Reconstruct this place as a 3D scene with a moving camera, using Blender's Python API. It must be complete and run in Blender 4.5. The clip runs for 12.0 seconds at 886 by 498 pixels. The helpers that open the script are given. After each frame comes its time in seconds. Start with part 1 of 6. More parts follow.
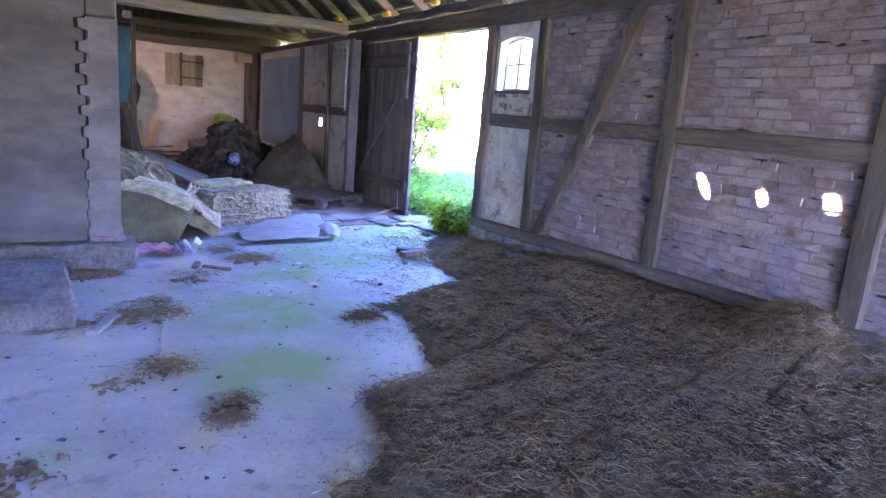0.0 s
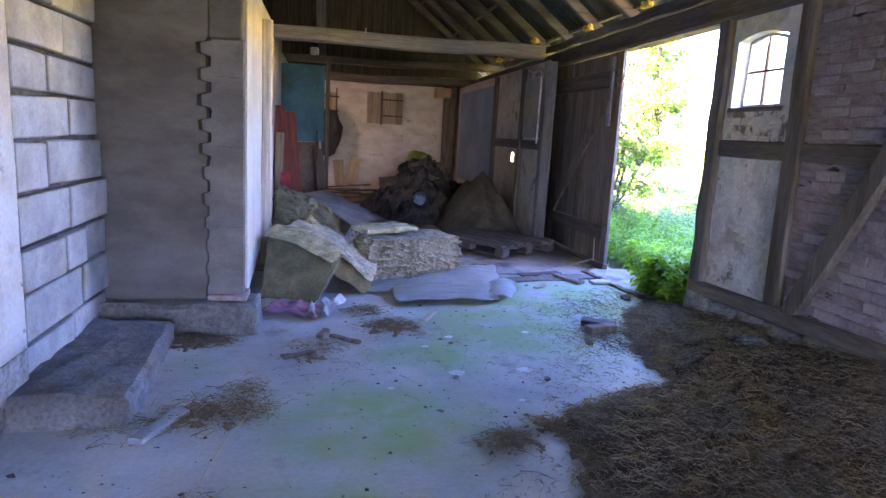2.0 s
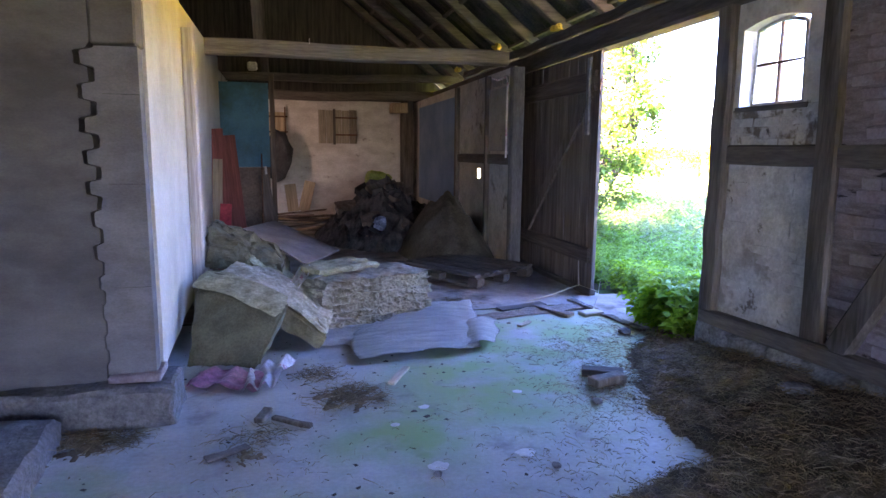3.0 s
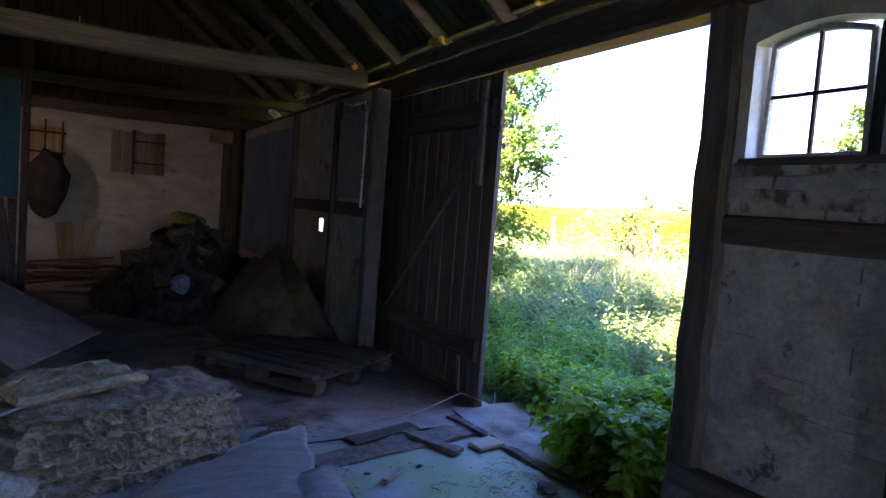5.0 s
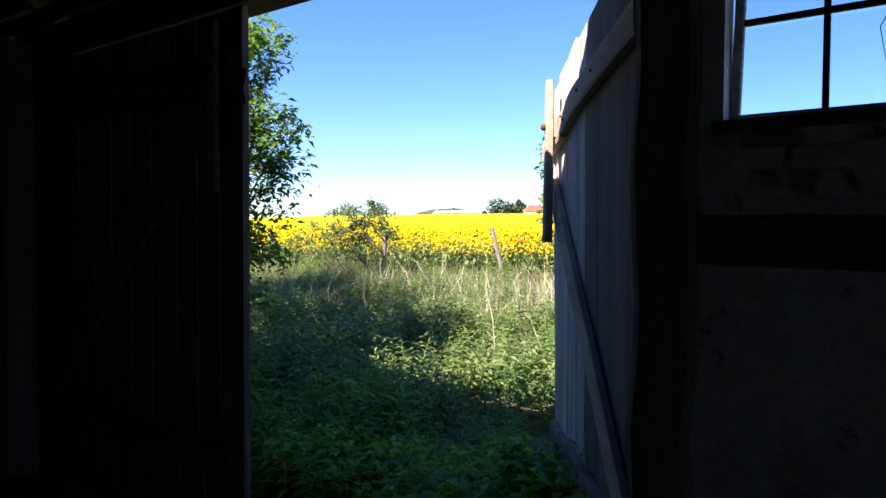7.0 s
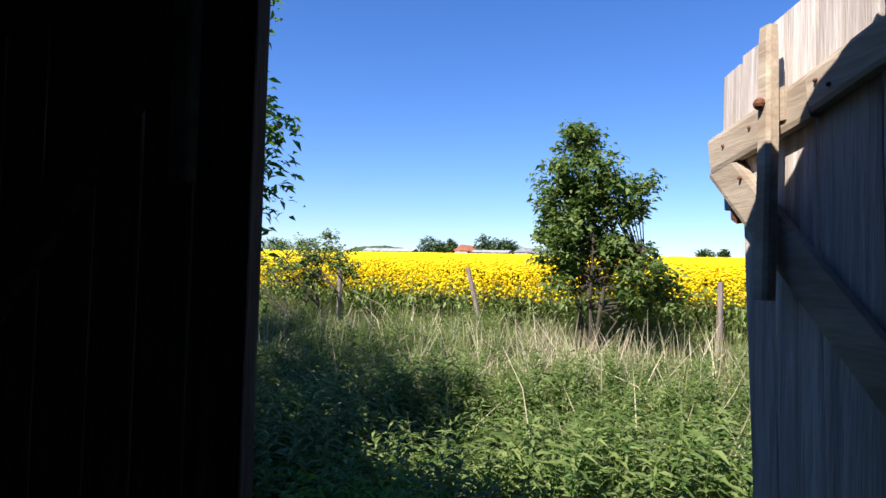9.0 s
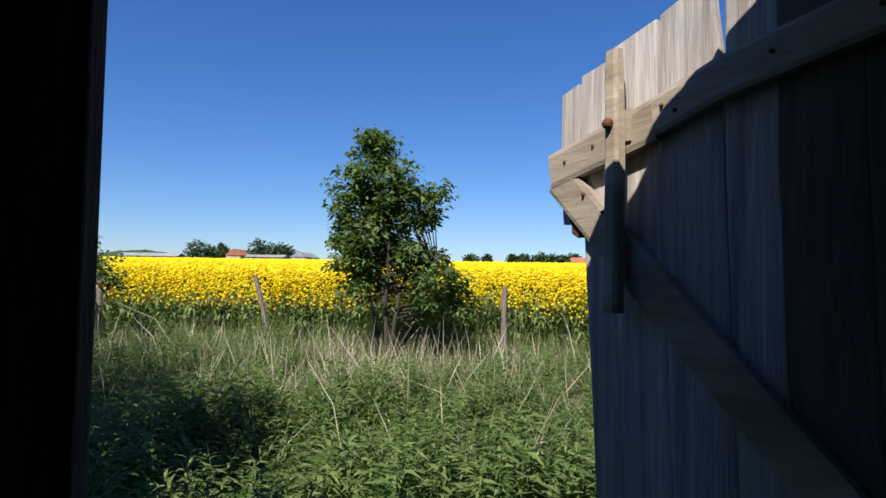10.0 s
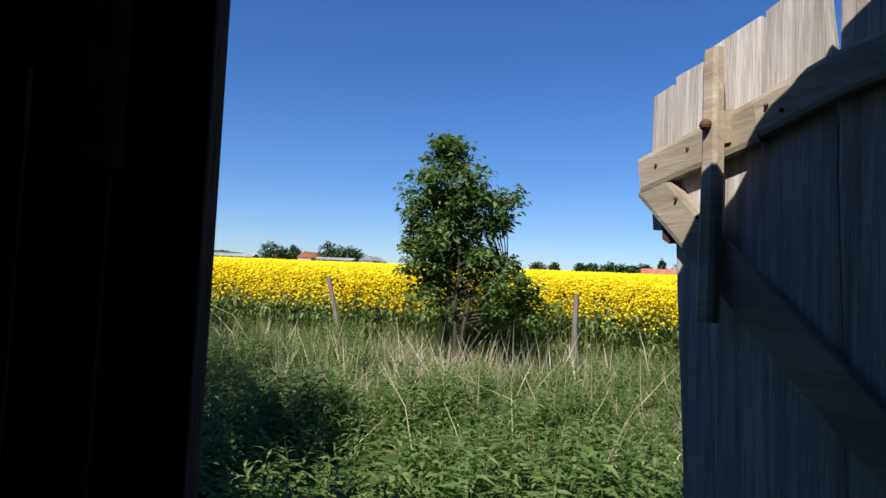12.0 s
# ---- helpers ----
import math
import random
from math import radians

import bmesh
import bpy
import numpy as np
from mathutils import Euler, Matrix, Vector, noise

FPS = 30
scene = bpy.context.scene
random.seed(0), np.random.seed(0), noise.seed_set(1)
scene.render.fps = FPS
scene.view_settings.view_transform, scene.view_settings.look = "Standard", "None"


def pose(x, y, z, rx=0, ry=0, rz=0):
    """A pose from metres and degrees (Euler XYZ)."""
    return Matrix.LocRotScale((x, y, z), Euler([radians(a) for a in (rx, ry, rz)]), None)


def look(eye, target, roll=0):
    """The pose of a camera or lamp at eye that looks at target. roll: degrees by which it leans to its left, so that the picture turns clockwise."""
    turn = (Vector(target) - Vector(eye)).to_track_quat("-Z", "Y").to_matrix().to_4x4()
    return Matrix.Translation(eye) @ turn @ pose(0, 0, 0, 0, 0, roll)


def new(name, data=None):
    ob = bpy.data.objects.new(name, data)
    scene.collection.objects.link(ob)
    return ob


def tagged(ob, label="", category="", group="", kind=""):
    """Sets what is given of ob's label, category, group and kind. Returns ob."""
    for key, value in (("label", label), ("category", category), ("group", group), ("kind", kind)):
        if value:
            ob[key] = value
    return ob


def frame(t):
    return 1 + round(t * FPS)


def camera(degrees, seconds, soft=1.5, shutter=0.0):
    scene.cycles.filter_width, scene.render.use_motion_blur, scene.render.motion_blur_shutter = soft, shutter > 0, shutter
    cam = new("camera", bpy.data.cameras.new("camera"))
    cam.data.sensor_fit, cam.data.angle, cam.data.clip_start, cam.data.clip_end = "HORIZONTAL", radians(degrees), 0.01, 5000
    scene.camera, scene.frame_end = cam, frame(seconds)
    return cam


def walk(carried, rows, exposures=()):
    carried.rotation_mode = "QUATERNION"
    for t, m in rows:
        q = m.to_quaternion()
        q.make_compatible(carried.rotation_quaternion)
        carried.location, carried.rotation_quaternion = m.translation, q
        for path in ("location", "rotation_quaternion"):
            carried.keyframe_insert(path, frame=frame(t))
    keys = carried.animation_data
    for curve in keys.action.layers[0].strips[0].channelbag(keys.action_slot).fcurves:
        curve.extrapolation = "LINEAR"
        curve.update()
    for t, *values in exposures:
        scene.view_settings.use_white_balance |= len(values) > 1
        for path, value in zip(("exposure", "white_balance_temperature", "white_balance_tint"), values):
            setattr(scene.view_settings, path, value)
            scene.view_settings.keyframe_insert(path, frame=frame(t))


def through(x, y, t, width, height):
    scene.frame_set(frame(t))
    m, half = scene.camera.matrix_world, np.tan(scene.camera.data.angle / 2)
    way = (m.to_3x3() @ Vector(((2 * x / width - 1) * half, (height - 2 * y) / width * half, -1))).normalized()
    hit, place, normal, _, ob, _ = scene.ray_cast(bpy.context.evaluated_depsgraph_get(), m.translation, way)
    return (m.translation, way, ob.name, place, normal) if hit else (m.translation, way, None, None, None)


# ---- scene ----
cam = camera(70.1, 12.0)
PATH = [
    (0, (0.371, -0.377, 1.439), (1.367, 1.308, 1.026), 4.9),
    (0.5, (0.626, -0.206, 1.427), (1.391, 1.603, 1.051), 3.4),
    (1, (0.853, 0.133, 1.435), (1.536, 1.975, 1.06), 2.4),
    (1.5, (1.065, 0.525, 1.417), (1.497, 2.448, 1.08), 3.4),
    (2, (1.208, 0.881, 1.412), (1.582, 2.814, 1.06), 3.2),
    (2.5, (1.283, 1.309, 1.432), (1.721, 3.233, 1.104), 1.6),
    (4.5, (1.723, 3.231, 1.439), (2.424, 5.093, 1.236), 3.4),
    (5, (1.875, 3.705, 1.437), (2.847, 5.448, 1.307), 4.4),
    (5.5, (2.022, 4.115, 1.462), (3.251, 5.689, 1.362), 4.0),
    (6, (2.178, 4.490, 1.452), (3.573, 5.918, 1.338), 3.2),
    (6.5, (2.320, 4.896, 1.448), (3.933, 6.079, 1.416), 2.5),
    (7, (2.570, 5.187, 1.464), (4.220, 6.316, 1.401), 0.3),
    (9, (3.43, 6.532, 1.465), (5.194, 7.472, 1.527), 1.7),
    (9.5, (3.497, 6.739, 1.49), (5.445, 7.183, 1.579), 1.3),
    (10, (3.532, 6.819, 1.497), (5.511, 7.097, 1.59), 1.0),
    (10.5, (3.537, 6.83, 1.494), (5.519, 7.048, 1.643), 1.4),
    (11, (3.529, 6.834, 1.486), (5.51, 7.075, 1.611), 1.2),
    (11.5, (3.539, 6.835, 1.48), (5.521, 7.079, 1.593), 2.7),
    (12, (3.534, 6.881, 1.479), (5.472, 7.365, 1.586), 2.7),
]
EXPOSURES = [
    (0.0, 7.9, 6900, 52), (1.0, 7.7, 7200, 48), (2.0, 7.25, 7700, 46), (2.7, 7.0, 7700, 45), (4.5, 6.1, 7700, 43), (5.0, 5.05, 7400, 38),
    (5.5, 3.95, 7000, 33), (6.0, 3.2, 7000, 30), (6.5, 2.6, 6900, 27), (7.0, 1.9, 6800, 22), (9.0, 1.15, 6700, 15), (10.0, 0.5, 6500, 10), (12.0, 0.5, 6500, 9),
]
walk(cam, [(t, look(eye, aim, roll)) for t, eye, aim, roll in PATH], EXPOSURES)

# ---- world, sun, lights ----
world = bpy.data.worlds.new("sky")
scene.world = world
world.use_nodes = True
wt = world.node_tree
sky = wt.nodes.new("ShaderNodeTexSky")
sky.sky_type = "NISHITA"
sky.sun_disc = False
sky.sun_elevation = radians(50.5)
sky.sun_rotation = radians(-76)
sky.altitude = 50
sky.air_density = 1.0
sky.dust_density = 0.1
sky.ozone_density = 4.0
deep = wt.nodes.new("ShaderNodeHueSaturation")
deep.inputs["Saturation"].default_value = 1.2
wt.links.new(sky.outputs[0], deep.inputs["Color"])
violet = wt.nodes.new("ShaderNodeMix")
violet.data_type, violet.blend_type = "RGBA", "MULTIPLY"
violet.inputs[0].default_value = 1.0
violet.inputs[7].default_value = (0.86, 1.0, 1.34, 1)
wt.links.new(deep.outputs[0], violet.inputs[6])
wt.links.new(violet.outputs[2], wt.nodes["Background"].inputs[0])
wt.nodes["Background"].inputs[1].default_value = 0.066

SUN_WAY = Vector((1.0, -0.25, -1.25))
sun = new("sun", bpy.data.lights.new("sun", "SUN"))
sun.data.energy = 4.8
sun.data.angle = radians(0.5)
sun.data.color = (1.0, 0.95, 0.87)
sun.rotation_mode = "QUATERNION"
sun.rotation_quaternion = SUN_WAY.to_track_quat("-Z", "Y")


def opening_light(name, at, aim, sx, sy, watts, colour):
    lamp = new(name, bpy.data.lights.new(name, "AREA"))
    lamp.data.shape, lamp.data.size, lamp.data.size_y = "RECTANGLE", sx, sy
    lamp.data.energy, lamp.data.color = watts, colour
    lamp.matrix_world = look(at, aim)
    return lamp


opening_light("back_gate_skylight", (2.5, -3.85, 1.2), (2.5, 2, 0.7), 1.6, 2.0, 0.15, (0.72, 0.82, 1.0))
opening_light("end_window_light", (0.35, 13.6, 1.5), (2.2, 14.6, 1.2), 0.7, 0.9, 1.0, (1.0, 0.82, 0.64))


# ---- materials ----
def mat(name, a, b, scale=3.0, rough=0.9, bump=0.3, fine=40.0, stretch=(1, 1, 1), c=None, cscale=1.2, clo=0.55, chi=0.68,
        vary=0.0, island=0.0, metal=0.0, spec=0.3, dist=0.02, grain=0.35, d=None, dscale=4.0, dlo=0.58, dhi=0.7):
    m = bpy.data.materials.new(name)
    m.use_nodes = True
    nt = m.node_tree
    n, l = nt.nodes, nt.links
    p = n["Principled BSDF"]
    p.inputs["Roughness"].default_value = rough
    p.inputs["Metallic"].default_value = metal
    p.inputs["Specular IOR Level"].default_value = spec
    tc = n.new("ShaderNodeTexCoord")
    mp = n.new("ShaderNodeMapping")
    mp.inputs["Scale"].default_value = stretch
    l.new(tc.outputs["Object"], mp.inputs[0])
    src = mp.outputs[0]
    if vary or island:
        add = n.new("ShaderNodeVectorMath")
        add.operation = "ADD"
        l.new(src, add.inputs[0])
        info = n.new("ShaderNodeObjectInfo")
        mul = n.new("ShaderNodeMath")
        mul.operation = "MULTIPLY"
        mul.inputs[1].default_value = 37.0
        l.new(info.outputs["Random"], mul.inputs[0])
        l.new(mul.outputs[0], add.inputs[1])
        src = add.outputs[0]
    n1 = n.new("ShaderNodeTexNoise")
    n1.inputs["Scale"].default_value = scale
    n1.inputs["Detail"].default_value = 6
    n1.inputs["Roughness"].default_value = 0.62
    l.new(src, n1.inputs["Vector"])
    r1 = n.new("ShaderNodeValToRGB")
    r1.color_ramp.elements[0].position, r1.color_ramp.elements[1].position = 0.36, 0.64
    r1.color_ramp.elements[0].color, r1.color_ramp.elements[1].color = (*a, 1), (*b, 1)
    l.new(n1.outputs[0], r1.inputs[0])
    out = r1.outputs[0]

    def mix(kind, fac, one, two):
        x = n.new("ShaderNodeMix")
        x.data_type, x.blend_type = "RGBA", kind
        if isinstance(fac, float):
            x.inputs[0].default_value = fac
        else:
            l.new(fac, x.inputs[0])
        l.new(one, x.inputs[6])
        if isinstance(two, tuple):
            x.inputs[7].default_value = (*two, 1)
        else:
            l.new(two, x.inputs[7])
        return x.outputs[2]

    for c, cscale, clo, chi in ((c, cscale, clo, chi), (d, dscale, dlo, dhi)):
        if not c:
            continue
        n3 = n.new("ShaderNodeTexNoise")
        n3.inputs["Scale"].default_value = cscale
        n3.inputs["Detail"].default_value = 5
        n3.inputs["Roughness"].default_value = 0.65
        l.new(src, n3.inputs["Vector"])
        r3 = n.new("ShaderNodeMapRange")
        r3.inputs[1].default_value, r3.inputs[2].default_value = clo, chi
        l.new(n3.outputs[0], r3.inputs[0])
        out = mix("MIX", r3.outputs[0], out, c)
    n2 = n.new("ShaderNodeTexNoise")
    n2.inputs["Scale"].default_value = fine
    n2.inputs["Detail"].default_value = 4
    n2.inputs["Roughness"].default_value = 0.7
    l.new(src, n2.inputs["Vector"])
    r2 = n.new("ShaderNodeMapRange")
    r2.inputs[1].default_value, r2.inputs[2].default_value = 0.3, 0.7
    r2.inputs[3].default_value, r2.inputs[4].default_value = 1 - grain, 1 + grain
    l.new(n2.outputs[0], r2.inputs[0])
    cmb = n.new("ShaderNodeCombineColor")
    for i in range(3):
        l.new(r2.outputs[0], cmb.inputs[i])
    out = mix("MULTIPLY", 1.0, out, cmb.outputs[0])
    for amount, node, sock in ((vary, "ShaderNodeObjectInfo", "Random"), (island, "ShaderNodeNewGeometry", "Random Per Island")):
        if amount:
            src2 = n.new(node)
            rr = n.new("ShaderNodeMapRange")
            rr.inputs[3].default_value, rr.inputs[4].default_value = 1 - amount, 1 + amount
            l.new(src2.outputs[sock], rr.inputs[0])
            cc = n.new("ShaderNodeCombineColor")
            for i in range(3):
                l.new(rr.outputs[0], cc.inputs[i])
            out = mix("MULTIPLY", 1.0, out, cc.outputs[0])
    l.new(out, p.inputs["Base Color"])
    if bump:
        ad = n.new("ShaderNodeMath")
        ad.operation = "MULTIPLY_ADD"
        ad.inputs[1].default_value = 0.35
        l.new(n2.outputs[0], ad.inputs[0])
        l.new(n1.outputs[0], ad.inputs[2])
        bp = n.new("ShaderNodeBump")
        bp.inputs["Strength"].default_value = bump
        bp.inputs["Distance"].default_value = dist
        l.new(ad.outputs[0], bp.inputs["Height"])
        l.new(bp.outputs[0], p.inputs["Normal"])
    return m


def leafy(name, a, b, through=0.35, rough=0.55):
    m = bpy.data.materials.new(name)
    m.use_nodes = True
    n, l = m.node_tree.nodes, m.node_tree.links
    p = n["Principled BSDF"]
    p.inputs["Roughness"].default_value = rough
    p.inputs["Specular IOR Level"].default_value = 0.15
    geo = n.new("ShaderNodeNewGeometry")
    ramp = n.new("ShaderNodeValToRGB")
    ramp.color_ramp.elements[0].color, ramp.color_ramp.elements[1].color = (*a, 1), (*b, 1)
    l.new(geo.outputs["Random Per Island"], ramp.inputs[0])
    l.new(ramp.outputs[0], p.inputs["Base Color"])
    tr = n.new("ShaderNodeBsdfTranslucent")
    hs = n.new("ShaderNodeHueSaturation")
    hs.inputs["Value"].default_value = 1.6
    hs.inputs["Saturation"].default_value = 1.15
    l.new(ramp.outputs[0], hs.inputs["Color"])
    l.new(hs.outputs[0], tr.inputs[0])
    ms = n.new("ShaderNodeMixShader")
    ms.inputs[0].default_value = through
    l.new(p.outputs[0], ms.inputs[1])
    l.new(tr.outputs[0], ms.inputs[2])
    l.new(ms.outputs[0], n["Material Output"].inputs[0])
    return m


CONCRETE = mat("concrete_floor", (0.33, 0.326, 0.306), (0.49, 0.48, 0.45), 1.6, 0.56, 0.15, 40, c=(0.25, 0.36, 0.15), cscale=0.62, clo=0.56, chi=0.72, grain=0.12, d=(0.19, 0.17, 0.165), dscale=2.7, dlo=0.58, dhi=0.74)
def add_patches(m, centres, colour, strength=0.85):
    """Stains round some places of a floor, broken up by noise."""
    n, l = m.node_tree.nodes, m.node_tree.links
    base = n["Principled BSDF"].inputs["Base Color"]
    old = base.links[0].from_socket
    tc = n.new("ShaderNodeTexCoord")
    total = None
    for cx, cy, r in centres:
        dist = n.new("ShaderNodeVectorMath")
        dist.operation = "DISTANCE"
        dist.inputs[1].default_value = (cx, cy, 0)
        l.new(tc.outputs["Object"], dist.inputs[0])
        fall = n.new("ShaderNodeMapRange")
        fall.interpolation_type = "SMOOTHSTEP"
        fall.inputs[1].default_value, fall.inputs[2].default_value = r, r * 0.2
        l.new(dist.outputs["Value"], fall.inputs[0])
        if total is None:
            total = fall.outputs[0]
        else:
            top = n.new("ShaderNodeMath")
            top.operation = "MAXIMUM"
            l.new(total, top.inputs[0])
            l.new(fall.outputs[0], top.inputs[1])
            total = top.outputs[0]
    ns = n.new("ShaderNodeTexNoise")
    ns.inputs["Scale"].default_value, ns.inputs["Detail"].default_value = 2.6, 6
    l.new(tc.outputs["Object"], ns.inputs["Vector"])
    nr = n.new("ShaderNodeMapRange")
    nr.inputs[1].default_value, nr.inputs[2].default_value = 0.32, 0.56
    nr.inputs[4].default_value = strength
    l.new(ns.outputs[0], nr.inputs[0])
    mul = n.new("ShaderNodeMath")
    mul.operation = "MULTIPLY"
    l.new(total, mul.inputs[0])
    l.new(nr.outputs[0], mul.inputs[1])
    mx = n.new("ShaderNodeMix")
    mx.data_type = "RGBA"
    l.new(mul.outputs[0], mx.inputs[0])
    l.new(old, mx.inputs[6])
    mx.inputs[7].default_value = (*colour, 1)
    l.new(mx.outputs[2], base)


add_patches(CONCRETE, ((3.3, 6.15, 1.5), (2.75, 5.5, 1.2), (1.5, 3.8, 0.8), (1.9, 4.7, 0.6), (1.3, 2.9, 0.7)), (0.21, 0.37, 0.12))
DUST = mat("dusty_floor", (0.24, 0.215, 0.19), (0.42, 0.385, 0.345), 2.0, 0.95, 0.3, 45, grain=0.15, d=(0.12, 0.10, 0.085), dscale=1.8, dlo=0.52, dhi=0.68)
CEMENT = mat("grey_render", (0.095, 0.091, 0.091), (0.165, 0.158, 0.156), 1.8, 0.9, 0.25, 60, stretch=(1, 1, 2.2), c=(0.075, 0.067, 0.062), cscale=1.1, clo=0.50, chi=0.74, grain=0.12)
STEP = mat("crumbling_concrete", (0.11, 0.106, 0.104), (0.215, 0.208, 0.206), 6, 0.95, 0.9, 45, dist=0.03, c=(0.09, 0.075, 0.06), cscale=3, clo=0.52, chi=0.66)
CEMENT_STRIP = mat("grey_render_strip", (0.14, 0.138, 0.142), (0.215, 0.212, 0.218), 2.4, 0.9, 0.3, 70, stretch=(1, 1, 2.0), grain=0.15, c=(0.13, 0.12, 0.115), cscale=1.6, clo=0.52, chi=0.75)
CEMENT_PALE = mat("pale_grey_render", (0.235, 0.235, 0.245), (0.335, 0.335, 0.345), 2.4, 0.9, 0.3, 70, stretch=(1, 1, 2.0), grain=0.2)
PLASTER = mat("white_plaster", (0.54, 0.52, 0.49), (0.72, 0.70, 0.68), 2.0, 0.9, 0.3, 45, c=(0.36, 0.32, 0.29), cscale=2.3, clo=0.56, chi=0.70, grain=0.12, d=(0.22, 0.19, 0.17), dscale=6.0, dlo=0.64, dhi=0.70)
PLASTER_YELLOW = mat("yellowed_plaster", (0.52, 0.49, 0.41), (0.68, 0.655, 0.59), 1.5, 0.9, 0.35, 45, grain=0.12)
LIMEWASH = mat("limewashed_end_wall", (0.55, 0.50, 0.46), (0.74, 0.70, 0.66), 3.0, 0.9, 0.5, 28, c=(0.30, 0.24, 0.20), cscale=3.4, clo=0.62, chi=0.72, stretch=(1, 1, 1.8), grain=0.15)
BLOCK = mat("aerated_block", (0.30, 0.306, 0.314), (0.46, 0.47, 0.48), 3.5, 0.9, 0.4, 60, vary=0.12, grain=0.15, c=(0.30, 0.29, 0.28), cscale=5.0, clo=0.58, chi=0.72)
MORTAR_DARK = mat("dark_mortar", (0.06, 0.06, 0.06), (0.14, 0.13, 0.13), 8, 0.95, 0.4, 60)
# near-black colour standing in for the shadow deep inside the crack
GAP_SHADE = mat("shaded_gap", (0.012, 0.011, 0.011), (0.03, 0.028, 0.027), 8, 0.95, 0.4, 60)
MORTAR = mat("lime_mortar", (0.19, 0.145, 0.15), (0.31, 0.26, 0.275), 5, 0.95, 0.5, 60, stretch=(1, 1.6, 7), c=(0.035, 0.028, 0.028), cscale=2.6, clo=0.605, chi=0.65)
BRICK = mat("limewashed_brick", (0.205, 0.135, 0.14), (0.32, 0.245, 0.258), 5.0, 0.92, 0.9, 45, c=(0.35, 0.30, 0.33), cscale=2.2, clo=0.39, chi=0.57, vary=0.10, grain=0.2, d=(0.21, 0.12, 0.10), dscale=3.1, dlo=0.63, dhi=0.71)
BRICK_JOIN = mat("limewashed_brick_rest", (0.205, 0.135, 0.14), (0.32, 0.245, 0.258), 5.0, 0.92, 0.9, 45, c=(0.35, 0.30, 0.33), cscale=2.2, clo=0.39, chi=0.57, island=0.10, grain=0.2, d=(0.21, 0.12, 0.10), dscale=3.1, dlo=0.63, dhi=0.71)
PLASTER_FIELD = mat("cracked_field_plaster", (0.46, 0.43, 0.41), (0.68, 0.655, 0.63), 5.0, 0.9, 0.8, 40, c=(0.34, 0.30, 0.275), cscale=2.4, clo=0.57, chi=0.68, grain=0.15, d=(0.17, 0.14, 0.125), dscale=6.0, dlo=0.62, dhi=0.68)
PLASTER_STAINED = mat("stained_window_plaster", (0.46, 0.42, 0.39), (0.66, 0.63, 0.60), 4.0, 0.9, 0.5, 45, c=(0.20, 0.155, 0.13), cscale=7.0, clo=0.48, chi=0.58, grain=0.15, d=(0.10, 0.08, 0.07), dscale=9.0, dlo=0.60, dhi=0.68)
STONE = mat("field_stone", (0.16, 0.158, 0.155), (0.29, 0.28, 0.27), 5, 0.9, 0.6, 40, vary=0.15, c=(0.10, 0.09, 0.08), cscale=6, clo=0.52, chi=0.68)
OLD_X = mat("aged_timber_x", (0.08, 0.066, 0.055), (0.165, 0.142, 0.124), 2.5, 0.92, 0.4, 20, grain=0.2, stretch=(0.3, 3, 3), vary=0.12)
OLD_Y = mat("aged_timber_y", (0.08, 0.066, 0.055), (0.165, 0.142, 0.124), 2.5, 0.92, 0.4, 20, grain=0.2, stretch=(3, 0.3, 3), vary=0.12)
OLD_Z = mat("aged_timber_z", (0.08, 0.066, 0.055), (0.165, 0.142, 0.124), 2.5, 0.92, 0.4, 20, grain=0.2, stretch=(3, 3, 0.3), vary=0.12)
DOOR_Z = mat("door_board", (0.12, 0.09, 0.07), (0.21, 0.165, 0.135), 3, 0.88, 0.5, 14, stretch=(6, 6, 0.25), vary=0.18)
# brown wood with the shade near the hinge put into its colour
BROWN_SHADED_Z = mat("brown_shaded_board", (0.10, 0.08, 0.062), (0.20, 0.165, 0.13), 2.5, 0.88, 0.4, 22, stretch=(3, 3, 0.25), vary=0.15, grain=0.2)
SILVER_X = mat("weathered_board_x", (0.30, 0.235, 0.17), (0.48, 0.41, 0.32), 2.5, 0.85, 0.3, 22, stretch=(0.35, 3, 3), vary=0.12, grain=0.18)
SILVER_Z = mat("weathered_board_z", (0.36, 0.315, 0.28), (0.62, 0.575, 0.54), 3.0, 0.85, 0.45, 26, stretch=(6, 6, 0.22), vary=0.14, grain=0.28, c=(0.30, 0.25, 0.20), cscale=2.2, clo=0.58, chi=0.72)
RED_Z = mat("red_brown_board", (0.20, 0.055, 0.04), (0.30, 0.09, 0.065), 3, 0.8, 0.3, 14, stretch=(6, 6, 0.25), vary=0.15)
PALE_Z = mat("pale_board", (0.36, 0.26, 0.16), (0.50, 0.38, 0.25), 3, 0.8, 0.3, 14, stretch=(6, 6, 0.25), vary=0.15)
BLUE = mat("faded_blue_board", (0.05, 0.17, 0.26), (0.08, 0.25, 0.35), 1.5, 0.8, 0.15, 40, c=(0.06, 0.10, 0.06), cscale=1.1, clo=0.55, chi=0.75, grain=0.1)
BLUEGREY = mat("blue_grey_panel", (0.16, 0.27, 0.43), (0.25, 0.36, 0.53), 1.6, 0.8, 0.15, 40, grain=0.12)
WOOL = mat("mineral_wool", (0.24, 0.22, 0.13), (0.52, 0.48, 0.32), 9, 1.0, 0.9, 60, stretch=(1, 1, 1.6), dist=0.03, vary=0.1)
WOOL_DARK = mat("dirty_mineral_wool", (0.085, 0.08, 0.052), (0.165, 0.155, 0.10), 5, 1.0, 0.8, 70, dist=0.02, grain=0.25)
